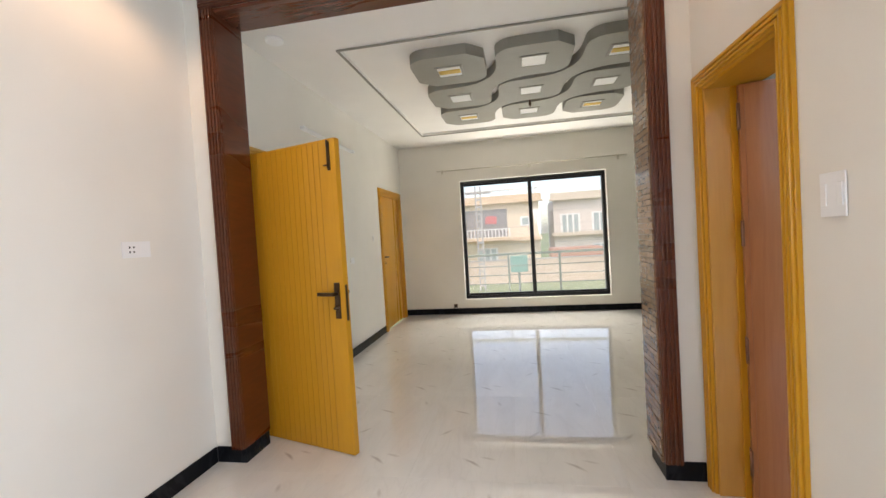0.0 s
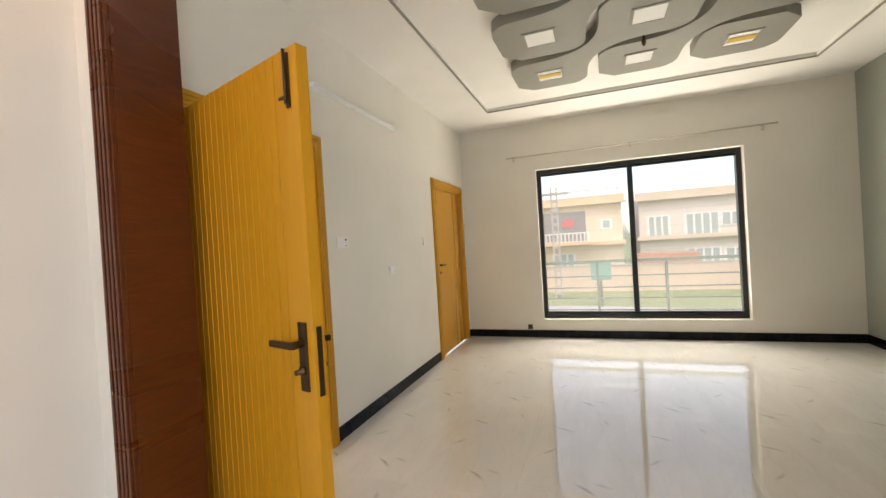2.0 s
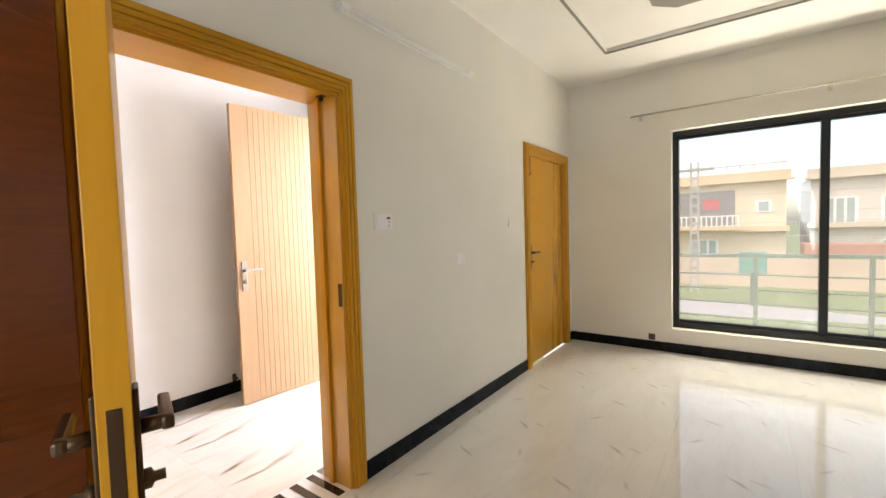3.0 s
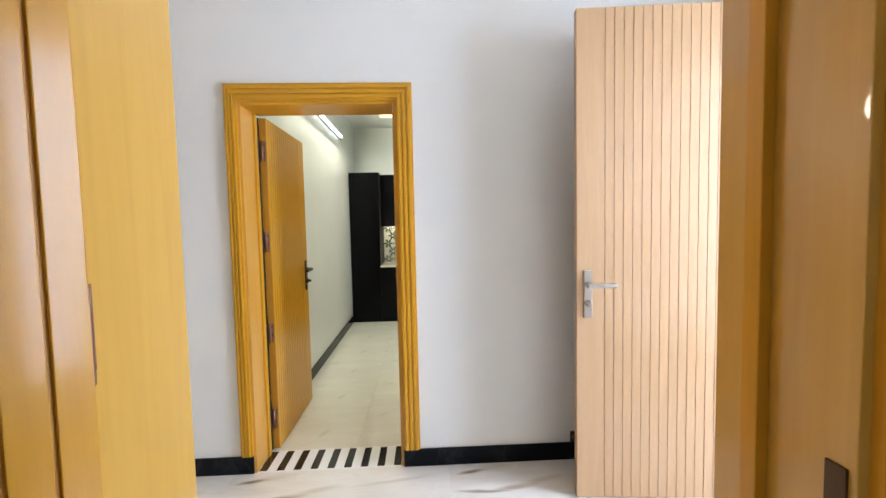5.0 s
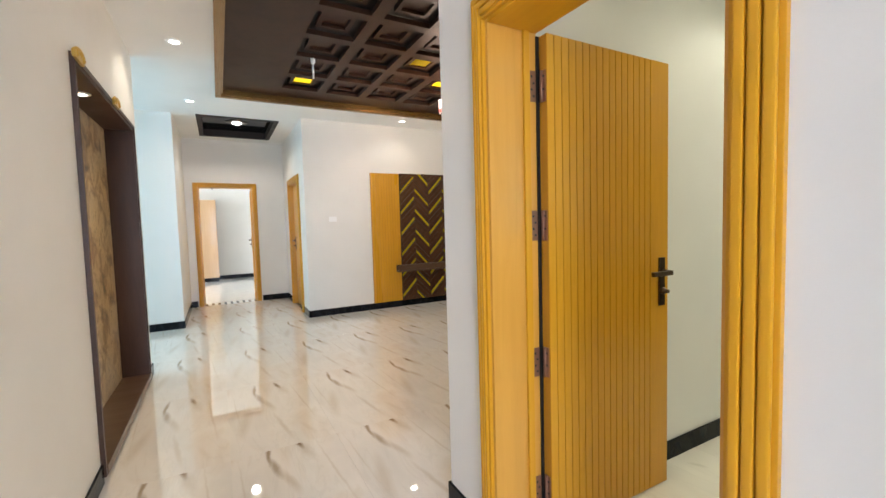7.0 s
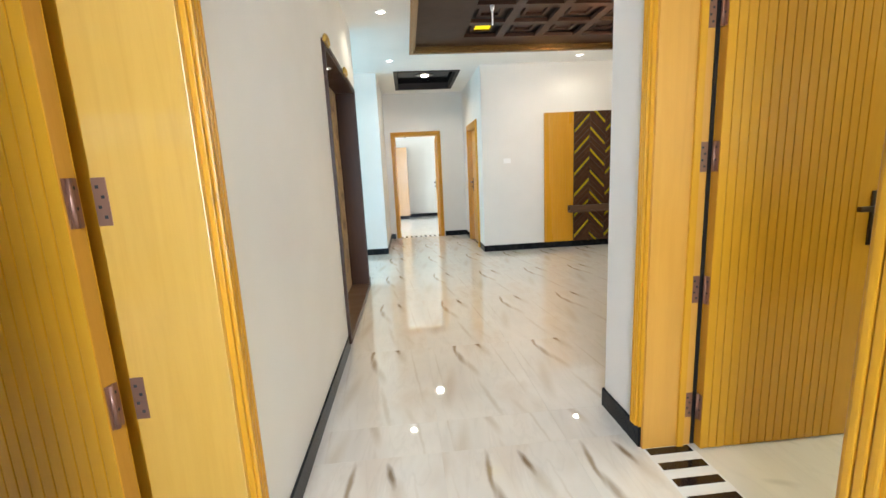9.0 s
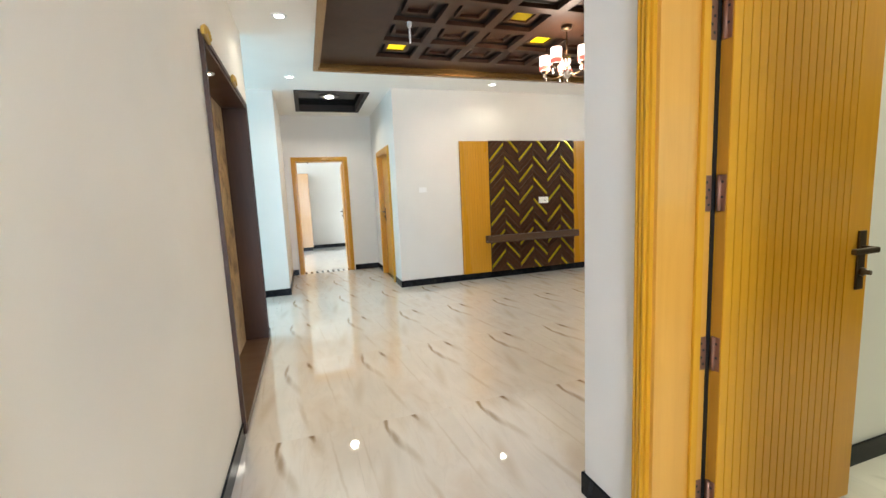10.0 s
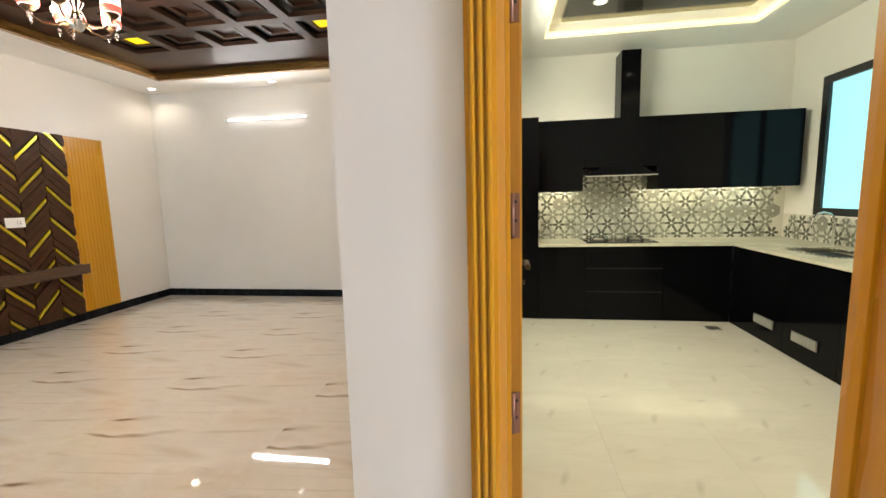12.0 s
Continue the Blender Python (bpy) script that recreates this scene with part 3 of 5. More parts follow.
def door_frame(m, width, height, depth, label, sides=(-1, 1), stop=0.5, wide=0.09, narrow=None, foot=0.0):
    """Jambs, head, stops and casings of a doorway. Local x runs along the wall from 0 to width, y through the wall from 0 to depth."""
    f = new("door_frame")
    tagged(f, label, "door frame", kind="structure")
    j = 0.022
    box("jamb", (0, -0.001, 0), (j, depth + 0.001, height), OAK_TAN_LIT, f, 0.002)
    box("jamb", (width - j, -0.001, 0), (width, depth + 0.001, height), OAK_TAN_LIT, f, 0.002)
    box("head", (j, -0.001, height - j), (width - j, depth + 0.001, height), OAK_X, f, 0.002)
    s = depth * stop
    box("door_stop", (j, s, 0), (j + 0.012, s + 0.03, height - j), OAK, f, 0.002)
    box("door_stop", (width - j - 0.012, s, 0), (width - j, s + 0.03, height - j), OAK, f, 0.002)
    for side in sides:
        casing(f, 0, depth, 0.008, width - 0.008, height - 0.008, side, wide, narrow=narrow, foot=foot if side < 0 else 0.0)
    f.matrix_basis = m
    return f


def add_handle(leaf, x, z, y, out, toward, mat=BRONZE):
    """Lever handle on a long back plate; out is the side of the leaf, toward the way the lever points."""
    h = part("handle", add_box(bmesh.new(), (x - 0.021, y, z - 0.115), (x + 0.021, y + 0.009 * out, z + 0.115), 0.003), mat, leaf, "lever handle on a long back plate")
    bm = add_lathe(bmesh.new(), [(0.013, 0), (0.012, 0.045)], (0, 0, 0), 12)
    bmesh.ops.rotate(bm, verts=bm.verts, cent=(0, 0, 0), matrix=Matrix.Rotation(radians(-90 * out), 3, "X"))
    bmesh.ops.translate(bm, verts=bm.verts, vec=(x, y + 0.007 * out, z + 0.045))
    add_box(bm, (x - 0.014 * toward, y + 0.036 * out, z + 0.033), (x + 0.125 * toward, y + 0.056 * out, z + 0.056), 0.006)
    part("lever", bm, mat, h)
    bm = add_lathe(bmesh.new(), [(0.017, 0), (0.017, 0.012), (0.009, 0.016), (0.009, 0.032)], (0, 0, 0), 14)
    bmesh.ops.rotate(bm, verts=bm.verts, cent=(0, 0, 0), matrix=Matrix.Rotation(radians(-90 * out), 3, "X"))
    bmesh.ops.translate(bm, verts=bm.verts, vec=(x, y + 0.007 * out, z - 0.045))
    part("lock_knob", bm, mat, h)


def door_leaf(m, width, height, label, mat=OAK, slats=(1, -1), handle_mat=BRONZE, hinge_z=(0.14, 0.68, 1.235, 1.78), bolt=0, plain=0.13, hinge_mat=COPPER, handle_z=1.06, hinge_side=-1, gap=0.004, slat_pitch=0.048):
    """A leaf with vertical slats. Local origin at the foot of the hinge edge, x across the leaf, y through it."""
    leaf = new("door")
    tagged(leaf, label, "door")
    T = 0.036
    box("core", (0, 0, 0.006), (width, T, height), GROOVE if mat is OAK else mat, leaf, 0.002)
    box("lock_stile", (width - plain, -0.004, 0.006), (width + 0.001, T + 0.004, height), mat, leaf, 0.002)
    n = max(1, int(round((width - plain) / slat_pitch)))
    pitch = (width - plain) / n
    strip = None
    for side in slats:
        y = T if side > 0 else 0
        for i in range(n):
            if strip is None:
                strip = part("slat", add_box(bmesh.new(), (0, 0, 0.006), (pitch - gap, 0.004, height), 0.0015), mat, leaf)
                strip.location = (i * pitch, y if side > 0 else y - 0.004, 0)
            else:
                s = new("slat", strip.data)
                s.parent = leaf
                s.location = (i * pitch, y if side > 0 else y - 0.004, 0)
    add_handle(leaf, width - 0.052, handle_z, T + 0.004, 1, -1, handle_mat)
    add_handle(leaf, width - 0.052, handle_z, -0.004, -1, -1, handle_mat)
    box("lock_plate", (width, 0.008, handle_z - 0.13), (width + 0.003, T - 0.008, handle_z + 0.10), handle_mat, leaf, 0.001)
    for z in hinge_z:
        bm = add_lathe(bmesh.new(), [(0.007, 0), (0.007, 0.12)], (-0.006, (T - 0.014) if hinge_side > 0 else -0.006, z), 10)
        add_box(bm, (-0.004, 0.002, z), (-0.0005, T - 0.002, z + 0.12), 0)
        hinge = part("hinge", bm, hinge_mat, leaf, "butt hinge with dark screws")
        for k in range(4):
            add = add_box(bmesh.new(), (-0.0055, T * (0.35 if k % 2 else 0.65) - 0.004, z + 0.018 + k * 0.025), (-0.0035, T * (0.35 if k % 2 else 0.65) + 0.004, z + 0.026 + k * 0.025), 0)
            part("screw", add, DARK_PLASTIC, hinge)
    if bolt:
        y = T + 0.004 if bolt > 0 else -0.004
        b = box("tower_bolt", (width - 0.060, y, height - 0.20), (width - 0.040, y + 0.008 * bolt, height - 0.02), BRONZE, leaf, 0.002)
        bm = add_tube(bmesh.new(), [(width - 0.05, y + 0.013 * bolt, height - 0.19), (width - 0.05, y + 0.013 * bolt, height - 0.01)], 0.006)
        add_box(bm, (width - 0.085, y + 0.01 * bolt, height - 0.172), (width - 0.05, y + 0.018 * bolt, height - 0.162), 0.002)
        part("bolt_rod", bm, BRONZE, b)
    leaf.matrix_basis = m
    return leaf


def frame_in_x_wall(x_right, x_left, y0):
    """Pose of a door frame in a wall that runs along y: local x along +y, local y from x_right towards -x."""
    return pose(x_right, y0, 0, 0, 0, 90)


LOBBY_HINGES = (0.10, 0.66, 1.19, 1.74)
f = lobby_frame = new("door_frame")
tagged(f, "yellow ash rebated door frame with fluted casing between sitting room and lobby", "door frame", kind="structure")
box("jamb", (0.0, -0.001, 0), (0.022, 0.118, DH), OAK, f, 0.002)
box("jamb", (0.05, 0.118, 0), (0.072, 0.376, DH), OAK_JAMB_LIT, f, 0.002)
box("door_stop", (0.0, 0.118, 0), (0.05, 0.148, DH - 0.022), OAK, f, 0.002)
box("jamb", (1.008, -0.001, 0), (1.03, 0.227, DH), OAK_JAMB_LIT, f, 0.002)
box("door_stop", (0.99, 0.12, 0), (1.008, 0.15, DH - 0.022), OAK, f, 0.002)
box("head", (0.072, -0.001, DH - 0.022), (1.008, 0.227, DH), OAK_X, f, 0.002)
casing(f, 0, 0.226, 0.008, 1.022, DH - 0.008, -1)
casing(f, 0, 0.375, 0.053, 1.022, DH - 0.008, 1, 0.075, pieces=(0,))
box("strike_plate", (1.004, 0.008, 0.97), (1.008, 0.034, 1.09), BRONZE, f, 0.001)
f.matrix_basis = pose(0, 3.02, 0, 0, 0, 90)
door_frame(frame_in_x_wall(0, -0.226, 6.30), 0.98, DH, 0.226, "yellow ash door frame with fluted casing in the sitting room corner", sides=(-1,), stop=0.15)
kitchen_frame = door_frame(frame_in_x_wall(-1.885, -2.11, 2.555), 0.857, DH, 0.225, "yellow ash kitchen door frame with fluted casing", stop=0.70, wide=0.095, narrow=0.066, foot=0.102)
# added black strip that paints the shade of the open hinge gap
box("door_seal", (0.0095, 0.2275, 0.004), (0.0245, 0.243, DH - 0.03), BLACK_MATT, kitchen_frame, 0.001, "black strip filling in for the shaded gap along the hinge edge")
door_frame(frame_in_x_wall(-2.1, -2.33, -3.77), 0.89, DH, 0.23, "yellow ash door frame in the passage", sides=(-1,), stop=0.6)
door_frame(pose(-0.685, -4.44, 0, 0, 0, 180), 0.885, DH + 0.02, 0.23, "yellow ash door frame at the end of the passage", stop=0.6, wide=0.065)
door_frame(frame_in_x_wall(3.14, 2.91, 1.965), 0.62, DH - 0.05, 0.23, "yellow ash frame of the narrow side door", sides=(1,), stop=0.4, wide=0.075)



def jamb_plates(parent, x, y0, y1, levels):
    """The fixed halves of the hinges, let into the jamb face at local x."""
    for z in levels:
        p = box("hinge_plate", (x, y0, z), (x + 0.0025, y1, z + 0.12), COPPER, parent, 0.0008, "brushed copper hinge plate")
        for k in range(4):
            w = y0 + (y1 - y0) * (0.35 if k % 2 else 0.65)
            box("screw", (x + 0.0025, w - 0.004, z + 0.018 + k * 0.025), (x + 0.0035, w + 0.004, z + 0.026 + k * 0.025), DARK_PLASTIC, p)


jamb_plates(kitchen_frame, 0.022, 0.190, 0.224, (0.14, 0.68, 1.235, 1.78))
jamb_plates(lobby_frame, 0.072, 0.119, 0.153, LOBBY_HINGES)

# open leaf between sitting room and lobby, hinged by the mahogany frame
door_leaf(pose(-0.0948, 3.1071, 0, 0, 0, -17.0), 1.04, 2.025, "yellow ash slatted door standing wide open by the mahogany frame", bolt=-1, gap=0.006, hinge_mat=COPPER, hinge_side=1, handle_z=1.0, hinge_z=LOBBY_HINGES)
door_leaf(pose(-0.062, 7.25, 0, 0, 0, -90), 0.92, 2.04, "closed yellow ash door with a plain face in the corner", slats=(), bolt=1, plain=0.9)
door_leaf(pose(-2.130, 2.616, 0, 0, 0, 180), 0.755, 2.035, "yellow ash slatted kitchen door, open along the wall", hinge_side=1, handle_z=1.01, slat_pitch=0.040)
door_leaf(pose(-1.475, 5.37, 0, 0, 0, -95.4), 1.088, 2.375, "tall pale ash slatted entrance door, open to the lobby", OAK_PALE, handle_mat=STEEL, handle_z=1.03, slat_pitch=0.044, gap=0.004)
door_leaf(pose(-2.20, -2.905, 0, 0, 0, -90), 0.84, 2.035, "closed yellow ash slatted door in the passage")
door_leaf(pose(-1.57, -4.68, 0, 0, 0, -93), 0.82, 2.035, "yellow ash bedroom door standing open", slats=(), plain=0.78)
door_leaf(pose(3.035, 2.512, 0, 0, 0, -12), 0.53, 1.985, "reddish ash side door standing wide open", OAK_RED, slats=(), plain=0.51)


# ---- the mahogany opening ----
f = thing("wooden_portal", (1.45, 2.80, 0), "dark mahogany lining and ribbed architrave of a wide opening", "portal", kind="structure")
box("lining", (0.206, 2.668, 0.10), (0.228, 2.93, 2.852), MAHOGANY, f, 0.003)
box("lining", (2.69, 2.668, 0.10), (2.712, 2.93, 2.852), MAHOGANY, f, 0.003)
box("lining_head", (0.228, 2.668, 2.83), (2.69, 2.93, 2.852), MAHOGANY_X, f, 0.003)
for x0, x1 in ((0.136, 0.226), (2.692, 2.782)):
    bm = add_box(bmesh.new(), (x0, 2.652, 0.10), (x1, 2.667, 2.852), 0.002)
    for k in range(4):
        add_box(bm, (x0 + 0.006 + k * 0.021, 2.643, 0.10), (x0 + 0.019 + k * 0.021, 2.653, 2.852), 0.003)
    part("architrave", bm, MAHOGANY, f)
bm = add_box(bmesh.new(), (0.136, 2.652, 2.852), (2.782, 2.667, 2.935), 0.002)
for k in range(4):
    add_box(bm, (0.136, 2.643, 2.857 + k * 0.019), (2.782, 2.653, 2.869 + k * 0.019), 0.003)
part("architrave_head", bm, MAHOGANY_X, f)


# ---- the window and what lies outside ----
win = thing("window_1", (2.25, 7.55, 0.265), "large black-framed two-pane sliding window", "window", kind="structure")
X0, X1, Z0, Z1 = 1.056, 3.457, 0.248, 2.298
fw = 0.055
for a, b in (((X0, Z0), (X1, Z0 + fw)), ((X0, Z1 - fw), (X1, Z1)), ((X0, Z0 + fw), (X0 + fw, Z1 - fw)), ((X1 - fw, Z0 + fw), (X1, Z1 - fw))):
    box("window_frame", (a[0], 7.575, a[1]), (b[0], 7.665, b[1]), BLACK_ALU, win, 0.003)
box("meeting_stile", (2.208, 7.585, Z0 + fw), (2.271, 7.655, Z1 - fw), BLACK_ALU, win, 0.003)
for a, b in ((X0 + fw, 2.208), (2.271, X1 - fw)):
    pane = box("pane", (a, 7.617, Z0 + fw), (b, 7.623, Z1 - fw), GLASS, win)
    pane.visible_shadow = False
    for z in (Z0 + fw, Z1 - fw - 0.03):
        box("sash_rail", (a, 7.60, z), (b, 7.64, z + 0.03), BLACK_ALU, win, 0.002)
rod = thing("curtain_rod", (2.2, 7.42, 2.49), "thin cream curtain rod on three brackets above the window", "curtain rod")
ROD_PAINT = material("rod_paint", (0.62, 0.58, 0.50), 0.35, 0.3)
part("rod", add_tube(bmesh.new(), [(0.68, 7.42, 2.485), (2.24, 7.42, 2.485), (3.78, 7.42, 2.50)], 0.009), ROD_PAINT, rod)
for x in (0.77, 2.25, 3.65):
    bm = add_tube(bmesh.new(), [(x, 7.48, 2.465), (x, 7.42, 2.47)], 0.008)
    add_box(bm, (x - 0.015, 7.468, 2.44), (x + 0.015, 7.479, 2.51), 0.003)
    part("bracket", bm, ROD_PAINT, rod)

BRICK_CREAM = paint("cream_render", (0.70, 0.59, 0.43), 0.8)
PALE_RENDER = paint("pale_render", (0.66, 0.60, 0.52), 0.8)
ORANGE_RENDER = paint("orange_render", (0.66, 0.50, 0.33), 0.8)
WALL_PINK = paint("boundary_render", (0.58, 0.47, 0.36), 0.85)
GRASS = paint("grass", (0.24, 0.28, 0.13), 0.9)
# pale tone chosen so the hidden balcony slab reflects light indoors
BOUNCE_PALE = paint("pale_bounce_paint", (0.72, 0.70, 0.65), 0.5)
CONCRETE = paint("concrete", (0.42, 0.40, 0.37), 0.8)
ROOF_RED = paint("red_roof", (0.50, 0.27, 0.19), 0.7)
WHITE_RENDER = paint("white_render", (0.75, 0.74, 0.70), 0.7)
BEIGE_RENDER = paint("beige_render", (0.60, 0.52, 0.40), 0.8)
# grey that paints the shade of a deep balcony
SHADED = material("painted_balcony_shade", (0.26, 0.25, 0.24), 0.7)
WIN_DARK = material("far_window_glass", (0.36, 0.42, 0.40), 0.15)
RAIL_PAINT = material("grey_green_rail", (0.16, 0.19, 0.16), 0.4, 0.3)
structure("ground", add_slab(bmesh.new(), "z", -3.6, -3.2, -400, 400, -300, 600), GRASS, "mown lawn and open ground outside", "ground")
# slab lies out of view below the sill and acts as a reflector
structure("balcony", add_slab(bmesh.new(), "z", -0.57, -0.35, -0.5, 5.0, 7.71, 9.3), BOUNCE_PALE, "unseen balcony slab outside the window, made pale to bounce light", "balcony")
rail = thing("balcony_railing", (2.2, 9.15, -0.35), "grey-green steel railing along the balcony", "railing")
box("top_rail", (-0.5, 9.12, 0.885), (5.0, 9.18, 0.935), RAIL_PAINT, rail, 0.006)
for z in (0.665, 0.475, 0.295, 0.10):
    part("bar", add_tube(bmesh.new(), [(-0.5, 9.15, z), (2, 9.15, z), (5.0, 9.15, z)], 0.010), RAIL_PAINT, rail)
for x in (-0.3, 0.74, 1.78, 2.82, 3.86, 4.9):
    box("post", (x - 0.022, 9.13, -0.35), (x + 0.022, 9.17, 0.885), RAIL_PAINT, rail, 0.004)


def far_house(x0, x1, y, top, mat, band, windows, label, storey):
    h = thing("house", ((x0 + x1) / 2, y + 4, -3.2), label, "house")
    box("wall", (x0, y, -3.2), (x1, y + 9, top), mat, h)
    box("floor_band", (x0 - 0.3, y - 0.8, storey - 0.25), (x1 + 0.2, y - 0.002, storey + 0.2), band, h)
    box("parapet", (x0 - 0.3, y - 0.35, top), (x1 + 0.3, y + 0.05, top + 0.75), band, h)
    box("cornice", (x0 - 0.5, y - 0.55, top - 0.18), (x1 + 0.5, y - 0.002, top), band, h)
    for wx, wz, ww, wh in windows:
        w = box("window", (wx - ww / 2 - 0.14, y - 0.10, wz - wh / 2 - 0.14), (wx + ww / 2 + 0.14, y - 0.003, wz + wh / 2 + 0.14), WHITE_RENDER, h)
        n = max(1, int(round(ww / 0.75)))
        for k in range(n):
            a = wx - ww / 2 + k * ww / n
            box("pane", (a + 0.10, y - 0.13, wz - wh / 2), (a + ww / n - 0.10, y - 0.102, wz + wh / 2), WIN_DARK, w)
    return h


h = far_house(-14.0, 4.6, 50, 5.0, BRICK_CREAM, ORANGE_RENDER, [(3.0, 2.6, 0.9, 0.8), (-1.6, -1.2, 2.2, 1.4), (-7, 2.4, 2.4, 1.8)], "cream two-storey house with an orange band and roof railing", 0.6)
for k in range(19):
    box("roof_baluster", (-13.8 + k, 49.75, 5.75), (-13.65 + k, 49.9, 6.35), WHITE_RENDER, h)
box("roof_rail", (-14.0, 49.7, 6.35), (4.6, 49.95, 6.5), WHITE_RENDER, h)
# flat dark sheet on the front, painting the shade inside the balcony
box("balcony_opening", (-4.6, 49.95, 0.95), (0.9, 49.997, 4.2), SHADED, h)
box("balcony_floor", (-5.0, 48.0, 0.55), (1.2, 49.19, 0.85), ORANGE_RENDER, h)
for k in range(16):
    box("balcony_rail_bar", (-4.9 + k * 0.4, 48.05, 0.85), (-4.78 + k * 0.4, 48.15, 1.75), WHITE_RENDER, h)
box("balcony_rail", (-5.0, 48.0, 1.75), (1.2, 48.2, 1.87), WHITE_RENDER, h)
part("hung_cloth", add_prism(bmesh.new(), [(-1.6, 2.5), (-0.3, 2.45), (-0.2, 3.25), (-0.9, 3.4), (-1.5, 3.3)], 48.4, 48.46, "y"), material("red_cloth", (0.55, 0.16, 0.16), 0.8), h)
far_house(6.4, 34, 52, 5.0, PALE_RENDER, BEIGE_RENDER, [(8.3, 1.9, 2.0, 2.3), (12.4, 1.9, 3.0, 2.4), (15.0, 2.4, 1.7, 1.2), (12.4, -1.35, 3.0, 1.5), (15.2, -1.3, 1.7, 1.2), (22, 2.0, 3, 2.4)], "pale two-storey house with white-framed windows", 0.8)
tagged(box("porch_roof", (5.2, 43, -1.35), (10.2, 46, -0.5), ROOF_RED, None, 0.06), "low red-brown porch roof behind the boundary wall", "roof", kind="structure")
bw = thing("boundary_wall", (5, 38.2, -3.2), "long pinkish rendered boundary wall across the lawn", "boundary wall", kind="structure")
box("wall", (-50, 38.05, -3.2), (70, 38.3, -1.15), WALL_PINK, bw)
box("coping", (-50, 38.0, -1.15), (70, 38.35, -1.05), CONCRETE, bw)
tagged(part("path", add_prism(bmesh.new(), [(-30 + 2.5 * k, 27.2 + 0.6 * math.sin(k * 0.9)) for k in range(33)] + [(50 - 2.5 * k, 29.6 + 0.9 * math.sin(k * 0.7)) for k in range(33)], -3.21, -3.19), CONCRETE), "pale sandy path across the lawn", "path", kind="structure")
pole = thing("utility_pole", (-0.98, 34, -3.2), "weathered lattice utility pole with cross arms", "utility pole")
for dx in (-0.2, 0.2):
    box("leg", (-0.98 + dx - 0.06, 33.94, -3.2), (-0.98 + dx + 0.06, 34.06, 5.2), CONCRETE, pole)
for k in range(14):
    box("rung", (-1.2, 33.95, -2.9 + k * 0.58), (-0.76, 34.05, -2.72 + k * 0.58), CONCRETE, pole)
box("cross_arm", (-2.0, 33.92, 4.6), (0.05, 34.08, 4.78), CONCRETE, pole)
for k, z in enumerate((4.7, 2.9, 1.8, 1.2, 0.4)):
    c = part("overhead_cable", add_tube(bmesh.new(), [(-60 + 12 * i, 33.9 + 0.03 * k, z + 0.014 * (i - 5) ** 2) for i in range(12)], 0.013, 5), CONCRETE)
    tagged(c, "thin overhead cable hung from the pole", "cable", "overhead cables")
sign = thing("service_box", (1.98, 30, -3.2), "small green service box on a post", "service box")
box("post", (1.9, 29.95, -3.2), (2.06, 30.05, -1.3), RAIL_PAINT, sign)
box("cabinet", (1.4, 29.8, -1.45), (2.6, 30.2, -0.3), material("green_box", (0.16, 0.32, 0.26), 0.5), sign, 0.03)


# ---- ceiling ornament of the sitting room ----
def chain_outline(cells, half=0.33, round_to=0.16, neck=0.10):
    """Outline of rounded squares joined corner to corner along a diagonal, found as a width along the chain's axis."""
    a, b = Vector(cells[0]), Vector(cells[-1])
    axis = (b - a).normalized() if len(cells) > 1 else Vector((1, -1)).normalized()
    side = Vector((-axis.y, axis.x))
    mid = (a + b) / 2

    def inside(p):
        best = 9.0
        for c in cells:
            q = Vector((abs(p.x - c[0]) - half + round_to, abs(p.y - c[1]) - half + round_to))
            d = Vector((max(q.x, 0), max(q.y, 0))).length + min(max(q.x, q.y), 0) - round_to
            best = min(best, d) if best > 8 else -0.06 * math.log(math.exp(-best / 0.06) + math.exp(-d / 0.06))
        if len(cells) > 1:
            u = max(-(b - a).length / 2, min((b - a).length / 2, (p - mid).dot(axis)))
            d = (p - mid - axis * u).length - neck
            best = -0.06 * math.log(math.exp(-best / 0.06) + math.exp(-d / 0.06))
        return best < 0
    reach = (b - a).length / 2 + 0.55
    ups, n = [], 30 * len(cells)
    for i in range(n + 1):
        u = -reach + 2 * reach * i / n
        if not inside(mid + axis * u):
            continue
        lo, hi = 0.0, 0.8
        for _ in range(18):
            h = (lo + hi) / 2
            lo, hi = (h, hi) if inside(mid + axis * u + side * h) else (lo, h)
        ups.append((u, lo))
    pts = [mid + axis * u + side * h for u, h in ups] + [mid + axis * u - side * h for u, h in reversed(ups)]
    return [(p.x, p.y) for p in pts]


CX, CY = (1.46, 2.22, 2.98), (4.20, 4.98, 5.75)
for chain in ([(0, 0)], [(0, 1), (1, 0)], [(0, 2), (1, 1), (2, 0)], [(1, 2), (2, 1)], [(2, 2)]):
    cells = [(CX[i], CY[j]) for i, j in chain]
    t = thing("ceiling_panel", (cells[0][0], cells[0][1], 2.975), "grey wavy drop panel with square lamp openings under the ceiling", "ceiling panel", "wavy ceiling panels")
    part("panel", add_prism(bmesh.new(), chain_outline(cells), 2.885, 2.975), GREY, t)
    for (x, y), (i, j) in zip(cells, chain):
        corner = i != 1 and j != 1
        bm = add_slab(bmesh.new(), "z", 2.878, 2.8855, x - 0.125, x + 0.125, y - 0.125, y + 0.125, [(x - 0.105, x + 0.105, y - 0.105, y + 0.105)])
        lampbox = part("lamp_frame", bm, GREY, t)
        box("diffuser", (x - 0.105, y - 0.105, 2.881), (x + 0.105, y + 0.105, 2.8852), WHITE_PLASTIC, lampbox)
        if corner:
            box("amber_strip", (x - 0.10, y - 0.045, 2.872), (x + 0.10, y + 0.03, 2.8805), YELLOW_SOFT, lampbox, 0.003)
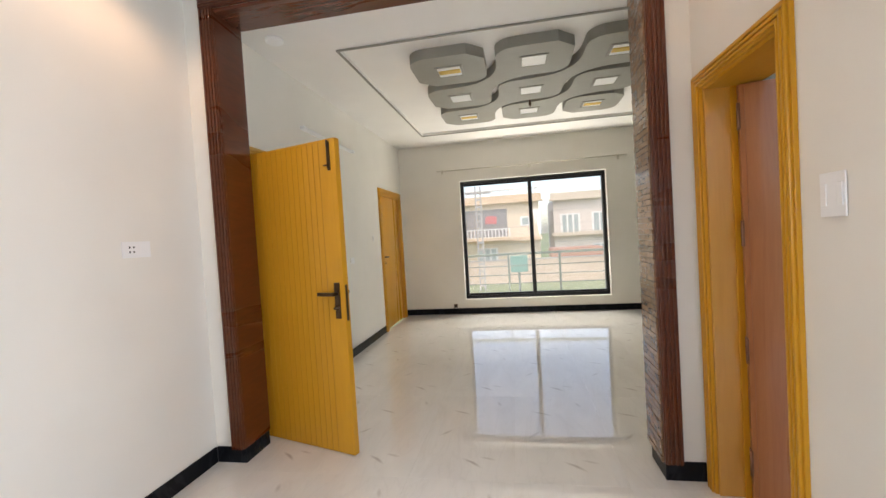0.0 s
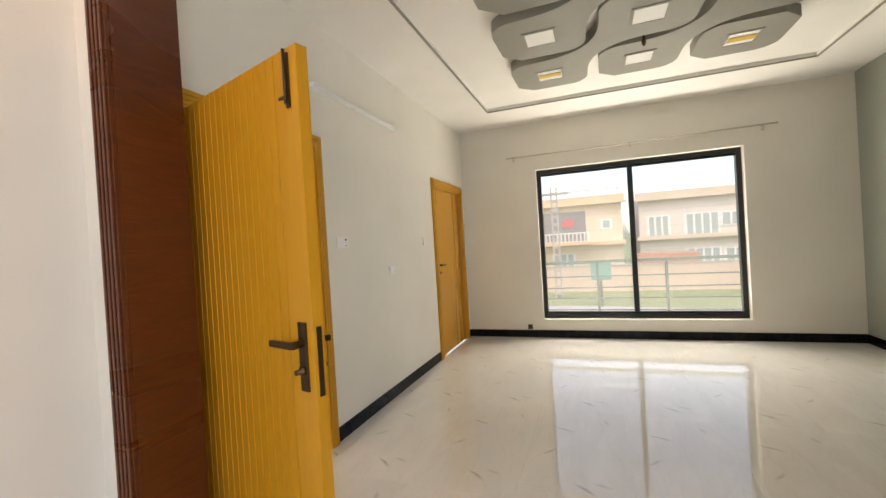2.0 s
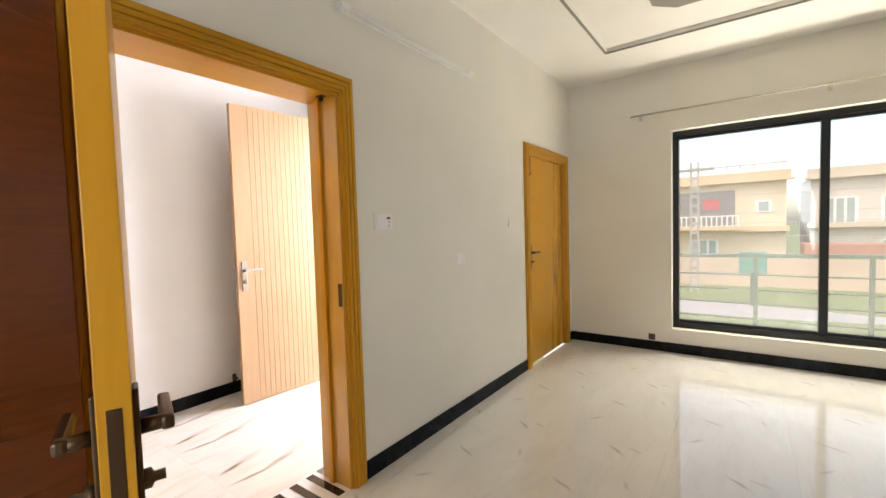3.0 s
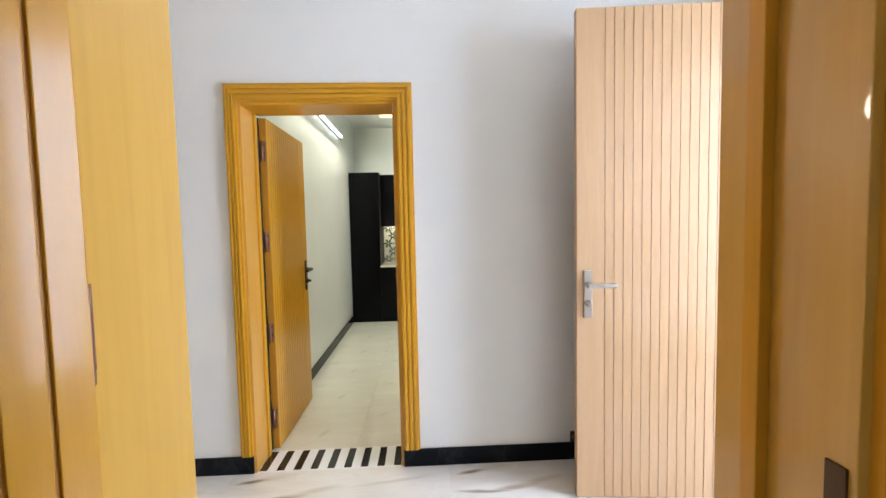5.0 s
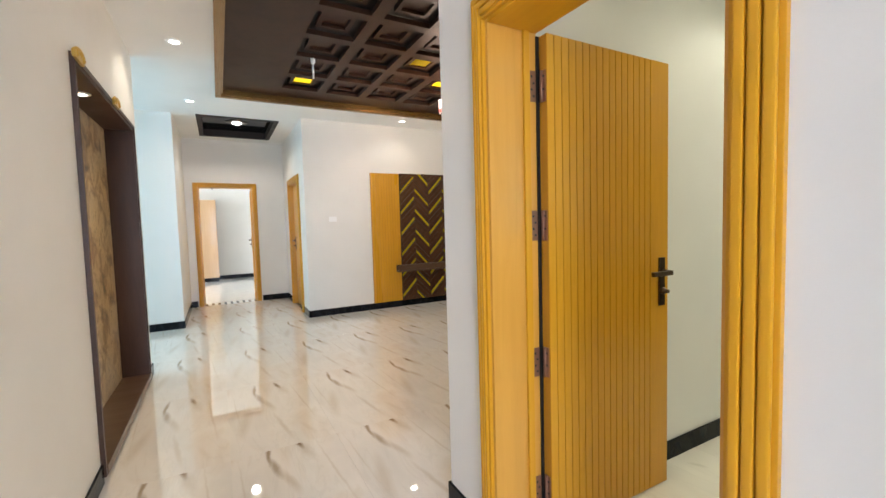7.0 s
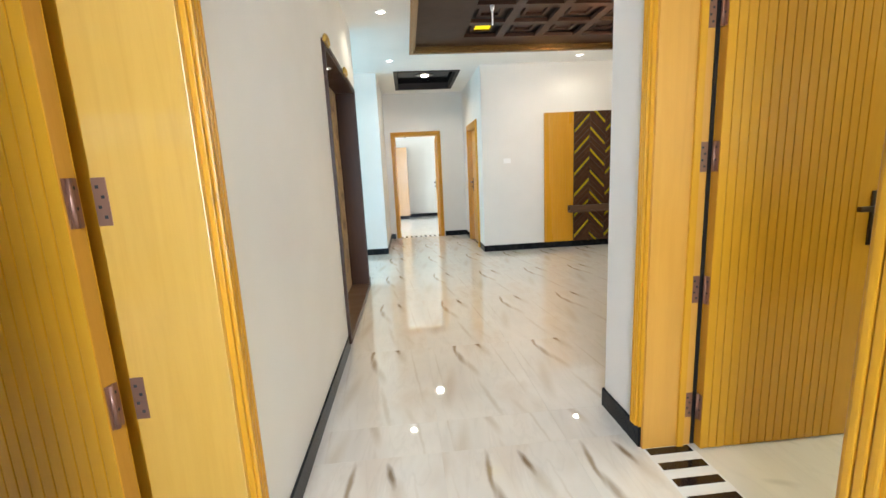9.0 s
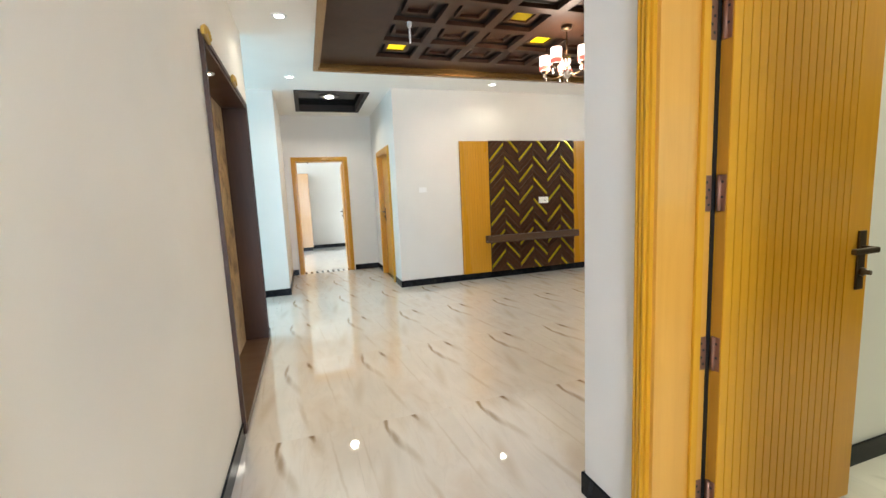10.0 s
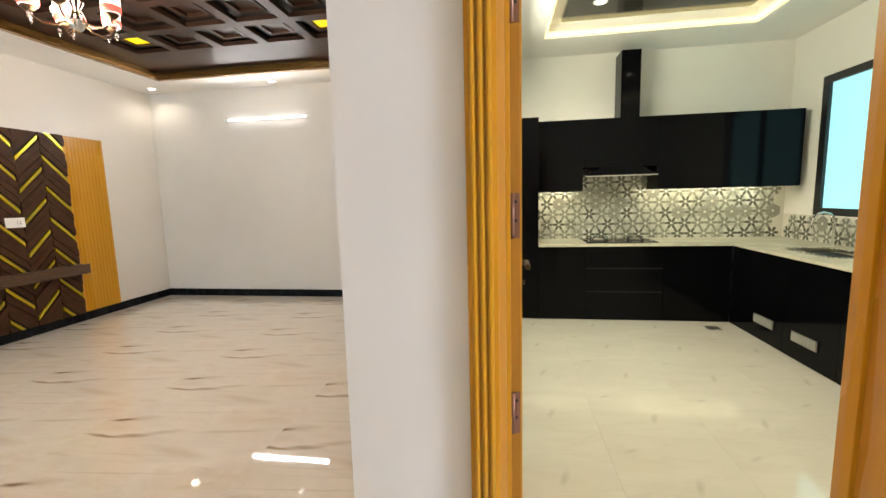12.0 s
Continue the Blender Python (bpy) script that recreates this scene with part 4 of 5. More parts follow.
for a, b in (((0.612, 3.602), (0.63, 6.718)), ((3.86, 3.602), (3.878, 6.718)), ((0.63, 6.70), (3.86, 6.718)), ((0.63, 3.602), (3.86, 3.62))):
    tagged(box("tray_trim", (a[0], a[1], H1 - 0.014), (b[0], b[1], H1 - 0.001), GREY, None, 0.003), "thin grey trim round the ceiling tray", "trim", kind="structure")
hook = thing("fan_hook", (2.22, 5.36, 2.88), "short dark red fan hook under the ceiling", "fan hook")
part("stem", add_tube(bmesh.new(), [(2.22, 5.36, 2.975), (2.22, 5.36, 2.82)], 0.008), material("hook_red", (0.10, 0.015, 0.01), 0.5), hook)
part("collar", add_lathe(bmesh.new(), [(0.012, 0), (0.018, 0.02), (0.012, 0.05)], (2.22, 5.36, 2.83), 10), BRONZE, hook)
part_disc = add_lathe(bmesh.new(), [(0.055, -0.028), (0.065, -0.02), (0.068, 0)], (0.25, 3.30, H1), 24)
tagged(part("smoke_detector", part_disc, WHITE_PLASTIC), "round white ceiling lamp cover, unlit", "ceiling lamp")


def tube_light(a, b, normal, lit, label):
    """A batten with a tube between two points on a wall, standing off along the normal."""
    a, b, n = Vector(a), Vector(b), Vector(normal)
    t = thing("tube_light", (a + b) / 2, label, "tube light")
    d = (b - a).normalized()
    up = Vector((0, 0, 1))
    lo, hi = a - up * 0.015, b + up * 0.015 + n * 0.022
    box("batten", tuple(lo), tuple(hi), WHITE_PLASTIC, t, 0.003)
    part("tube", add_tube(bmesh.new(), [a + n * 0.036 + d * 0.03, (a + b) / 2 + n * 0.036, b + n * 0.036 - d * 0.03], 0.0135, 12), TUBE_LIT if lit else WHITE_PLASTIC, t)
    for p in (a, b):
        q = p + n * 0.036
        box("end_cap", tuple(q - d * 0.03 - up * 0.016 - n * 0.03), tuple(q + d * 0.03 + up * 0.016 + n * 0.016), WHITE_PLASTIC, t, 0.003)


tube_light((0.0, 4.08, 2.488), (0.0, 5.27, 2.488), (1, 0, 0), False, "unlit white tube light on the sitting room wall")
tube_light((-6.385, -1.19, 2.455), (-6.385, 0.0, 2.455), (1, 0, 0), True, "lit tube light on the lounge end wall")
tube_light((-3.72, 2.5, 2.515), (-4.95, 2.5, 2.515), (0, 1, 0), True, "lit tube light on the kitchen wall")


def wall_plate(centre, normal, w, h, label, sockets=0, switches=0, panel=False):
    c = Vector(centre)
    t = thing("wall_switch" if not sockets else "wall_socket", centre, label, "switch" if not sockets else "socket")
    along = Vector((0, 1, 0)) if abs(normal[0]) > 0.5 else Vector((1, 0, 0))
    n = Vector(normal)
    up = Vector((0, 0, 1))

    def slab(name, u, v, hw, hh, d0, d1, mat, parent=t):
        p = c + along * u + up * v
        return box(name, tuple(p - along * hw - up * hh + n * d0), tuple(p + along * hw + up * hh + n * d1), mat, parent, 0.0015)
    # dark slab behind the plate draws the shadow line round its edge
    slab("back_box", 0, 0, w / 2 - 0.004, h / 2 - 0.004, 0.0, 0.005, DARK_PLASTIC)
    slab("plate", 0, 0, w / 2, h / 2, 0.003, 0.008, WHITE_PLASTIC)
    for k in range(switches):
        slab("rocker", -w * 0.32 + k * w * 0.64 / max(1, switches - 1) if switches > 1 else 0, 0, 0.011, h * 0.26, 0.008, 0.012, WHITE_PLASTIC)
    for k in range(sockets):
        for du, dv in ((-0.012, 0.012), (0.012, 0.012), (-0.012, -0.012), (0.012, -0.012)):
            slab("socket_hole", -w * 0.18 + du, dv, 0.004, 0.005, 0.008, 0.0085, DARK_PLASTIC)
    if panel:
        slab("display", -w * 0.16, h * 0.02, w * 0.22, h * 0.30, 0.008, 0.0105, WHITE_PLASTIC)
        for dv in (0.012, -0.012):
            slab("button", w * 0.30, dv - 0.012, 0.004, 0.004, 0.008, 0.010, DARK_PLASTIC)
        slab("screen", w * 0.28, h * 0.24, 0.013, 0.006, 0.008, 0.009, DARK_PLASTIC)


wall_plate((0, 2.225, 1.396), (1, 0, 0), 0.165, 0.085, "white wall socket plate on the cream wall", sockets=1)
wall_plate((0, 4.335, 1.409), (1, 0, 0), 0.145, 0.085, "white wall control panel beside the door", panel=True)
wall_plate((0, 5.115, 1.141), (1, 0, 0), 0.105, 0.075, "small white wall switch", switches=2)
wall_plate((0, 5.90, 1.40), (1, 0, 0), 0.03, 0.09, "narrow white wall switch by the corner door", switches=1)
wall_plate((2.91, 1.75, 1.42), (-1, 0, 0), 0.10, 0.13, "white switch plate on the front room wall", switches=2)
wall_plate((-2.49, -2.37, 1.435), (0, 1, 0), 0.115, 0.075, "blank white wall plate beside the media panel", switches=1)
t = thing("door_stopper", (-1.873, 4.385, 0.10), "small dark magnetic stopper above the lobby skirting", "door stopper")
box("bracket", (-1.885, 4.37, 0.102), (-1.873, 4.40, 0.165), BRONZE, t, 0.002)
part("buffer", add_tube(bmesh.new(), [(-1.873, 4.385, 0.135), (-1.85, 4.385, 0.135), (-1.835, 4.385, 0.135)], 0.011, 10), DARK_PLASTIC, t)
for cx1, cy1, cz1 in ((-0.06, 3.985, DH - 0.022), (-0.92, -4.53, DH - 0.002)):
    t = thing("door_catch", (cx1, cy1, cz1), "small dark bronze bolt catch under the door head", "door catch", "door catches")
    box("plate", (cx1 - 0.022, cy1 - 0.016, cz1 - 0.004), (cx1 + 0.022, cy1 + 0.016, cz1), BRONZE, t, 0.001)
    box("keeper", (cx1 - 0.010, cy1 - 0.009, cz1 - 0.026), (cx1 + 0.010, cy1 + 0.009, cz1 - 0.004), BRONZE, t, 0.003)
t = thing("floor_socket", (0.87, 7.48, 0.14), "small dark brass socket above the skirting", "socket")
box("plate", (0.835, 7.472, 0.11), (0.90, 7.48, 0.175), BRONZE, t, 0.002)
box("cover", (0.85, 7.466, 0.125), (0.885, 7.472, 0.16), DARK_PLASTIC, t, 0.002)


def downlight(x, y, z, r=0.045):
    t = thing("downlight", (x, y, z), "small lit recessed ceiling downlight", "downlight", "ceiling downlights")
    part("rim", add_lathe(bmesh.new(), [(r + 0.018, 0), (r + 0.014, -0.006), (r, -0.008), (r - 0.004, -0.002)], (x, y, z), 20), WHITE_PLASTIC, t)
    part("lens", add_lathe(bmesh.new(), [(r - 0.005, -0.004), (r * 0.5, -0.0095)], (x, y, z), 20), LAMP_WHITE, t)


for x, y in ((-0.74, -0.27), (-0.76, -2.04), (-3.5, -2.0), (-6.15, -2.1), (-6.2, -0.4)):
    downlight(x, y, H2)
# front room: the last two fittings are made up for the added warm spots
for x, y in ((0.42, 2.12), (1.45, 1.2), (2.45, 2.12)):
    downlight(x, y, H1)
for x, y in ((-5.0, 3.4), (-3.4, 3.4), (-4.2, 4.3)):
    downlight(x, y, 2.985)


# ---- lounge: coffered ceiling ----
cof = thing("coffered_ceiling", (-3.395, -0.065, 2.88), "dark brown coffered ceiling with yellow lit panels and gilt edge", "coffered ceiling", kind="structure")
cx = [-1.905 - 0.4967 * i for i in range(7)]
cy = [-1.055 + 0.497 * j for j in range(5)]
holes = [(x - 0.20, x + 0.20, y - 0.20, y + 0.20) for i, x in enumerate(cx) for j, y in enumerate(cy) if (i, j) != (3, 2)]
part("grid", add_slab(bmesh.new(), "z", 2.925, 2.965, -5.72, -1.07, -1.60, 1.47, holes), COFFER, cof)
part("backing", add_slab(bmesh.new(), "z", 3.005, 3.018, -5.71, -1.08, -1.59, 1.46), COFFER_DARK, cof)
lit = {(0, 0), (6, 0), (0, 4), (6, 4), (3, 1), (4, 2), (3, 3)}
ring = pad = None
for i, x in enumerate(cx):
    for j, y in enumerate(cy):
        if (i, j) == (3, 2):
            continue
        if ring is None:
            ring = part("coffer_ring", add_slab(bmesh.new(), "z", -0.045, 0.0, -0.135, 0.135, -0.135, 0.135, [(-0.098, 0.098, -0.098, 0.098)]), COFFER, None)
            pad = part("coffer_panel", add_box(bmesh.new(), (-0.097, -0.097, -0.018), (0.097, 0.097, 0.0), 0.004), COFFER, None)
            r, p = ring, pad
        else:
            r, p = new("coffer_ring", ring.data), new("coffer_panel", pad.data)
        for o in (r, p):
            o.parent = cof
            o.location = (x + 3.395, y + 0.065, 3.006 - 2.88)
        if (i, j) in lit or (i, j) == (2, 2):
            bm = add_box(bmesh.new(), (x - 0.096, y - 0.096, 2.979), (x + 0.096, y + 0.096, 2.9875), 0.002)
            part("yellow_panel", bm, YELLOW_LIT if (i, j) in lit else YELLOW, cof, "yellow lit acrylic panel" if (i, j) in lit else "unlit yellow panel")
x0, x1, y0, y1 = -5.76, -1.03, -1.64, 1.51
for k, (w, z0, z1) in enumerate(((0.055, 2.842, 2.862), (0.075, 2.862, 2.90), (0.05, 2.90, 2.925))):
    bm = add_slab(bmesh.new(), "z", z0, z1, x0 - 0.0 + 0.012 * k, x1 - 0.012 * k, y0 + 0.012 * k, y1 - 0.012 * k, [(x0 + w, x1 - w, y0 + w, y1 - w)])
    part("gilt_moulding", bm, TRIM_GOLD, cof, "bronze gilt edge moulding")
t = thing("fan_hook", (-1.86, -0.28, 2.8), "short white fan rod under the coffers", "fan hook")
part("rod", add_tube(bmesh.new(), [(-1.86, -0.28, 2.925), (-1.86, -0.28, 2.74)], 0.009), WHITE_PLASTIC, t)
part("cap", add_lathe(bmesh.new(), [(0.014, 0), (0.022, 0.02), (0.022, 0.05)], (-1.86, -0.28, 2.875), 12), WHITE_PLASTIC, t)

# dark recess of the passage
t = thing("ceiling_recess", (-1.315, -3.36, 2.88), "square black ceiling recess with a lit lamp", "ceiling recess", kind="structure")
part("lining", add_slab(bmesh.new(), "z", 2.868, 2.988, -1.84, -0.79, -4.06, -2.66, [(-1.78, -0.85, -4.0, -2.72)]), COFFER_DARK, t)
box("board", (-1.78, -4.0, 2.975), (-0.85, -2.72, 2.986), BLACK_GLOSS, t)
part("star_frame", add_prism(bmesh.new(), [(-1.315, -3.18), (-1.16, -3.36), (-1.315, -3.54), (-1.47, -3.36)], 2.962, 2.974), STEEL, t)
part("lamp", add_lathe(bmesh.new(), [(0.07, 0.0), (0.06, -0.014), (0.02, -0.018)], (-1.315, -3.36, 2.962), 20), LAMP_WHITE, t)


# ---- chandelier ----
ch = thing("chandelier", (-3.39, -0.06, 2.925), "bronze chandelier with five lit frosted cylinder shades", "chandelier")
cx0, cy0 = -3.39, -0.06
part("canopy", add_lathe(bmesh.new(), [(0.055, 0.0), (0.05, -0.03), (0.015, -0.045)], (cx0, cy0, 2.925), 20), BRONZE, ch)
part("rod", add_tube(bmesh.new(), [(cx0, cy0, 2.89), (cx0, cy0, 2.66)], 0.007), BRONZE, ch)
part("body", add_lathe(bmesh.new(), [(0.01, 0.13), (0.03, 0.11), (0.045, 0.07), (0.025, 0.03), (0.04, 0.0), (0.05, -0.04), (0.03, -0.08), (0.012, -0.10)], (cx0, cy0, 2.53), 20), CHROME, ch, "mirrored chrome body")
for k in range(5):
    a = 2 * math.pi * k / 5 + 0.5
    u = Vector((math.cos(a), math.sin(a), 0))
    c = Vector((cx0, cy0, 2.50))
    pts = [c + u * r + Vector((0, 0, z)) for r, z in ((0.03, 0.0), (0.09, -0.045), (0.16, -0.05), (0.205, -0.02), (0.215, 0.02))]
    arm = part("arm", add_tube(bmesh.new(), pts, 0.007), BRONZE, ch)
    p = c + u * 0.215
    part("cup", add_lathe(bmesh.new(), [(0.012, 0.0), (0.035, 0.02), (0.04, 0.035)], (p.x, p.y, p.z), 16), BRONZE, arm)
    s = part("shade", add_lathe(bmesh.new(), [(0.045, 0.035), (0.05, 0.05), (0.052, 0.175), (0.048, 0.178)], (p.x, p.y, p.z), 20), SHADE_LIT, ch, "lit frosted glass cylinder shade")
    part("shade_foot", add_lathe(bmesh.new(), [(0.0465, 0.036), (0.0525, 0.052), (0.0535, 0.078), (0.05, 0.080)], (p.x, p.y, p.z), 20), SHADE_RED, s, "red tinted foot of the shade")
    for q in range(2):
        pc = p + Vector((0.035 * math.cos(a + 1.6 + 3.1 * q), 0.035 * math.sin(a + 1.6 + 3.1 * q), -0.03))
        part("crystal_drop", add_lathe(bmesh.new(), [(0.002, 0.03), (0.012, 0.012), (0.009, -0.01), (0.001, -0.03)], tuple(pc), 6), CRYSTAL, ch)


# ---- lounge: media wall ----
media = thing("media_wall", (-4.32, -2.36, 0.1), "herringbone panel of dark planks with yellow inlays and a shelf", "media panel")
MX0, MX1, MZ0, MZ1 = -5.09, -3.56, 0.102, 2.14
box("backing", (MX0, -2.369, MZ0), (MX1, -2.345, MZ1), COFFER_DARK, media)


def clipped(poly, z0, z1):
    for sign, level in ((1, z0), (-1, z1)):
        out = []
        for i, p in enumerate(poly):
            q = poly[(i + 1) % len(poly)]
            dp, dq = sign * (p[1] - level), sign * (q[1] - level)
            if dp >= 0:
                out.append(p)
            if dp * dq < 0:
                s = dp / (dp - dq)
                out.append((p[0] + s * (q[0] - p[0]), p[1] + s * (q[1] - p[1])))
        poly = out
        if len(poly) < 3:
            return []
    return poly


cols, rise, pitch = 6, 0.245, 0.0835
cw = (MX1 - MX0) / cols
for c in range(cols):
    a, b = MX0 + c * cw + 0.002, MX0 + (c + 1) * cw - 0.002
    for k in range(-4, 30):
        z = MZ0 + k * pitch + (0.04 if c % 2 else 0)
        za, zb = (z + rise, z) if c % 2 else (z, z + rise)
        poly = clipped([(a, za), (b, zb), (b, zb + pitch - 0.007), (a, za + pitch - 0.007)], MZ0, MZ1)
        if len(poly) < 3:
            continue
        yellow = (k + (0 if c % 2 else 2)) % 4 == 0
        if yellow:
            slim = clipped([(a + 0.01, za + 0.014), (b - 0.01, zb + 0.014), (b - 0.01, zb + 0.053), (a + 0.01, za + 0.053)], MZ0, MZ1)
            poly = slim if len(slim) >= 3 else poly
        depth = -2.325 + (0.004 if yellow else 0.006 * ((k * 7 + c * 3) % 3))
        part("inlay" if yellow else "plank", add_prism(bmesh.new(), poly, -2.346, depth, "y"), YELLOW if yellow else PLANK, media)
sh = box("shelf", (-5.10, -2.324, 0.575), (-3.46, -2.20, 0.60), BROWN, media, 0.003)
box("shelf_lip", (-5.10, -2.222, 0.60), (-3.46, -2.20, 0.685), BROWN, sh, 0.003)
box("shelf_back", (-5.10, -2.324, 0.60), (-3.46, -2.31, 0.685), BROWN, sh, 0.003)
wall_plate((-4.50, -2.318, 1.198), (0, 1, 0), 0.175, 0.10, "white socket plate on the herringbone panel", sockets=1)
for a, b in ((-3.56, -3.085), (-5.56, -5.09)):
    p = thing("slat_panel", ((a + b) / 2, -2.36, 0.1), "yellow ash panel of vertical slats beside the media wall", "slat panel", "slat panels of the media wall")
    box("backing", (a, -2.369, 0.102), (b, -2.352, 2.138), GROOVE, p)
    n = 11
    w = (b - a) / n
    for k in range(n):
        box("slat", (a + k * w + 0.0008, -2.353, 0.102), (a + (k + 1) * w - 0.0012, -2.344, 2.138), OAK, p, 0.0015)


# ---- lounge: niche ----
ni = thing("wall_niche", (-0.30, 0.28, 0.03), "tall brown-lined wall niche with a gilded stone back", "niche", kind="structure")
NY0, NY1, NZ0, NZ1 = -0.52, 1.12, 0.03, 2.19
box("stone_back", (-0.195, NY0, NZ0), (-0.172, NY1, NZ1), NICHE_STONE, ni)
for a, b in (((NY0, NZ0), (NY0 + 0.02, NZ1)), ((NY1 - 0.02, NZ0), (NY1, NZ1)), ((NY0 + 0.02, NZ1 - 0.02), (NY1 - 0.02, NZ1))):
    box("lining", (-0.39, a[0], a[1]), (-0.195, b[0], b[1]), NICHE_BROWN, ni, 0.002)
box("ledge", (-0.40, NY0, NZ0), (-0.195, NY1, NZ0 + 0.05), BROWN, ni, 0.003)
for a, b in (((NY0 - 0.025, NZ0), (NY0, NZ1 + 0.03)), ((NY1, NZ0), (NY1 + 0.025, NZ1 + 0.03)), ((NY0, NZ1), (NY1, NZ1 + 0.03))):
    box("edge_trim", (-0.397, a[0], a[1]), (-0.3745, b[0], b[1]), NICHE_BROWN, ni, 0.002)
downlight(-0.285, 0.55, NZ1 - 0.021, 0.035)
lamp("niche_beam", "SPOT", look((-0.285, 0.55, NZ1 - 0.05), (-0.22, 0.55, 0)), 30, (1.0, 0.82, 0.5), 0.03, spot=110)
for y in (NY1 - 0.02, 0.22):
    o = thing("gilt_ornament", (-0.40, y, NZ1 + 0.03), "small gilt scroll ornament on the niche edge", "ornament", "gilt ornaments")
    bm = bmesh.new()
    for k in range(7):
        a = math.pi * k / 6
        add_lathe(bm, [(0.001, -0.022), (0.014, -0.012), (0.018, 0.0), (0.012, 0.014), (0.001, 0.022)], (-0.405, y + 0.055 * math.cos(a), NZ1 + 0.018 + 0.026 * math.sin(a)), 8)
    add_box(bm, (-0.412, y - 0.08, NZ1 - 0.005), (-0.395, y + 0.08, NZ1 + 0.035), 0.005)
    part("scroll", bm, GOLD, o)


# ---- kitchen ----
def cabinet(name, a, b, label, front, gaps=(), mat=BLACK_GLOSS):
    """A carcass with doors on the face named by front, split at the gaps along the run."""
    c = thing(name, ((a[0] + b[0]) / 2, (a[1] + b[1]) / 2, a[2]), label, "cabinet", "black kitchen cabinets")
    d = 0.019
    if front == "x":
        box("carcass", a, (b[0] - d, b[1], b[2]), BLACK_MATT, c)
        box("door", (b[0] - d, a[1] + 0.002, a[2] + 0.003), (b[0], b[1] - 0.002, b[2] - 0.003), mat, c, 0.002)
    else:
        box("carcass", (a[0], a[1] + d, a[2]), b, BLACK_MATT, c)
        box("door", (a[0] + 0.002, a[1], a[2] + 0.003), (b[0] - 0.002, a[1] + d, b[2] - 0.003), mat, c, 0.002)
    return c


cabinet("tall_cabinet", (-6.1, 2.505, 0.0), (-5.5, 2.92, 2.135), "tall glossy black kitchen cabinet", "x")
for y0, y1 in ((2.92, 3.40), (3.40, 4.18), (4.18, 4.82)):
    c = cabinet("base_cabinet", (-6.1, y0, 0.0), (-5.5, y1, 0.788), "glossy black base cabinet under the counter", "x")
    if y0 == 3.40:
        for z in (0.30, 0.55):
            box("drawer_gap", (-5.5005, y0 + 0.01, z), (-5.4985, y1 - 0.01, z + 0.012), BLACK_MATT, c)
for x0, x1 in ((-5.5, -4.68), (-4.68, -4.1), (-4.1, -3.5), (-3.5, -2.9)):
    c = cabinet("base_cabinet", (x0, 4.82, 0.0), (x1, 5.6, 0.788), "glossy black base cabinet along the window wall", "y")
    if x0 in (-5.5, -4.68):
        gx = -4.935 if x0 == -5.5 else -4.425
        g = box("vent_frame", (gx - 0.14, 4.812, 0.145), (gx + 0.14, 4.82, 0.225), STEEL, c, 0.002)
        for k in range(9):
            box("vent_slat", (gx - 0.125 + k * 0.029, 4.808, 0.153), (gx - 0.108 + k * 0.029, 4.8125, 0.217), VENT_GREY, g)
bm = add_slab(bmesh.new(), "z", 0.79, 0.815, -6.1, -5.48, 2.922, 5.6)
add_slab(bm, "z", 0.79, 0.815, -5.48, -2.9, 4.80, 5.6, [(-5.05, -4.45, 4.98, 5.34)])
tagged(part("countertop", bm, COUNTER), "pale speckled stone countertop round the corner", "countertop")
for y0, y1 in ((2.92, 3.41), (4.17, 4.80)):
    cabinet("wall_cabinet", (-6.1, y0, 1.366), (-5.75, y1, 2.13), "glossy black wall cabinet", "x")
cabinet("wall_cabinet", (-6.1, 3.41, 1.62), (-5.75, 4.17, 2.13), "glossy black wall cabinet above the hood", "x")
cabinet("wall_cabinet", (-6.1, 4.80, 1.366), (-5.75, 5.53, 2.13), "glossy black wall cabinet in the corner", "x")
hood = thing("range_hood", (-5.9, 3.79, 1.5), "black range hood with a tall flue over the hob", "range hood")
bm = add_prism(bmesh.new(), [(3.43, 1.53), (4.15, 1.53), (3.98, 1.618), (3.60, 1.618)], -6.09, -5.70, "x")
part("canopy", bm, BLACK_GLOSS, hood)
box("lip", (-6.09, 3.42, 1.515), (-5.69, 4.16, 1.53), CHROME, hood, 0.003)
box("flue", (-6.05, 3.79, 2.132), (-5.80, 3.985, 2.82), BLACK_GLOSS, hood, 0.004)
hob = thing("gas_hob", (-5.80, 3.79, 0.815), "black glass gas hob with steel burners", "hob")
box("glass_top", (-6.02, 3.43, 0.815), (-5.58, 4.15, 0.823), BLACK_GLOSS, hob, 0.003)
for y in (3.60, 3.98):
    b = part("burner", add_lathe(bmesh.new(), [(0.06, 0), (0.055, 0.016), (0.03, 0.022)], (-5.80, y, 0.823), 18), STEEL, hob)
    for k in range(4):
        a = k * math.pi / 2 + 0.4
        part("pan_support", add_tube(bmesh.new(), [(-5.80 + 0.03 * math.cos(a), y + 0.03 * math.sin(a), 0.858), (-5.80 + 0.10 * math.cos(a), y + 0.10 * math.sin(a), 0.858), (-5.80 + 0.11 * math.cos(a), y + 0.11 * math.sin(a), 0.823)], 0.006, 6), DARK_PLASTIC, b)
sink = thing("kitchen_sink", (-4.55, 5.1, 0.815), "steel sink set into the counter with a tall tap", "sink")
bm = add_slab(bmesh.new(), "z", 0.815, 0.821, -5.07, -4.43, 4.96, 5.36, [(-5.02, -4.48, 5.01, 5.31)])
add_slab(bm, "z", 0.66, 0.664, -5.04, -4.46, 4.99, 5.33)
part("bowl", bm, CHROME, sink)
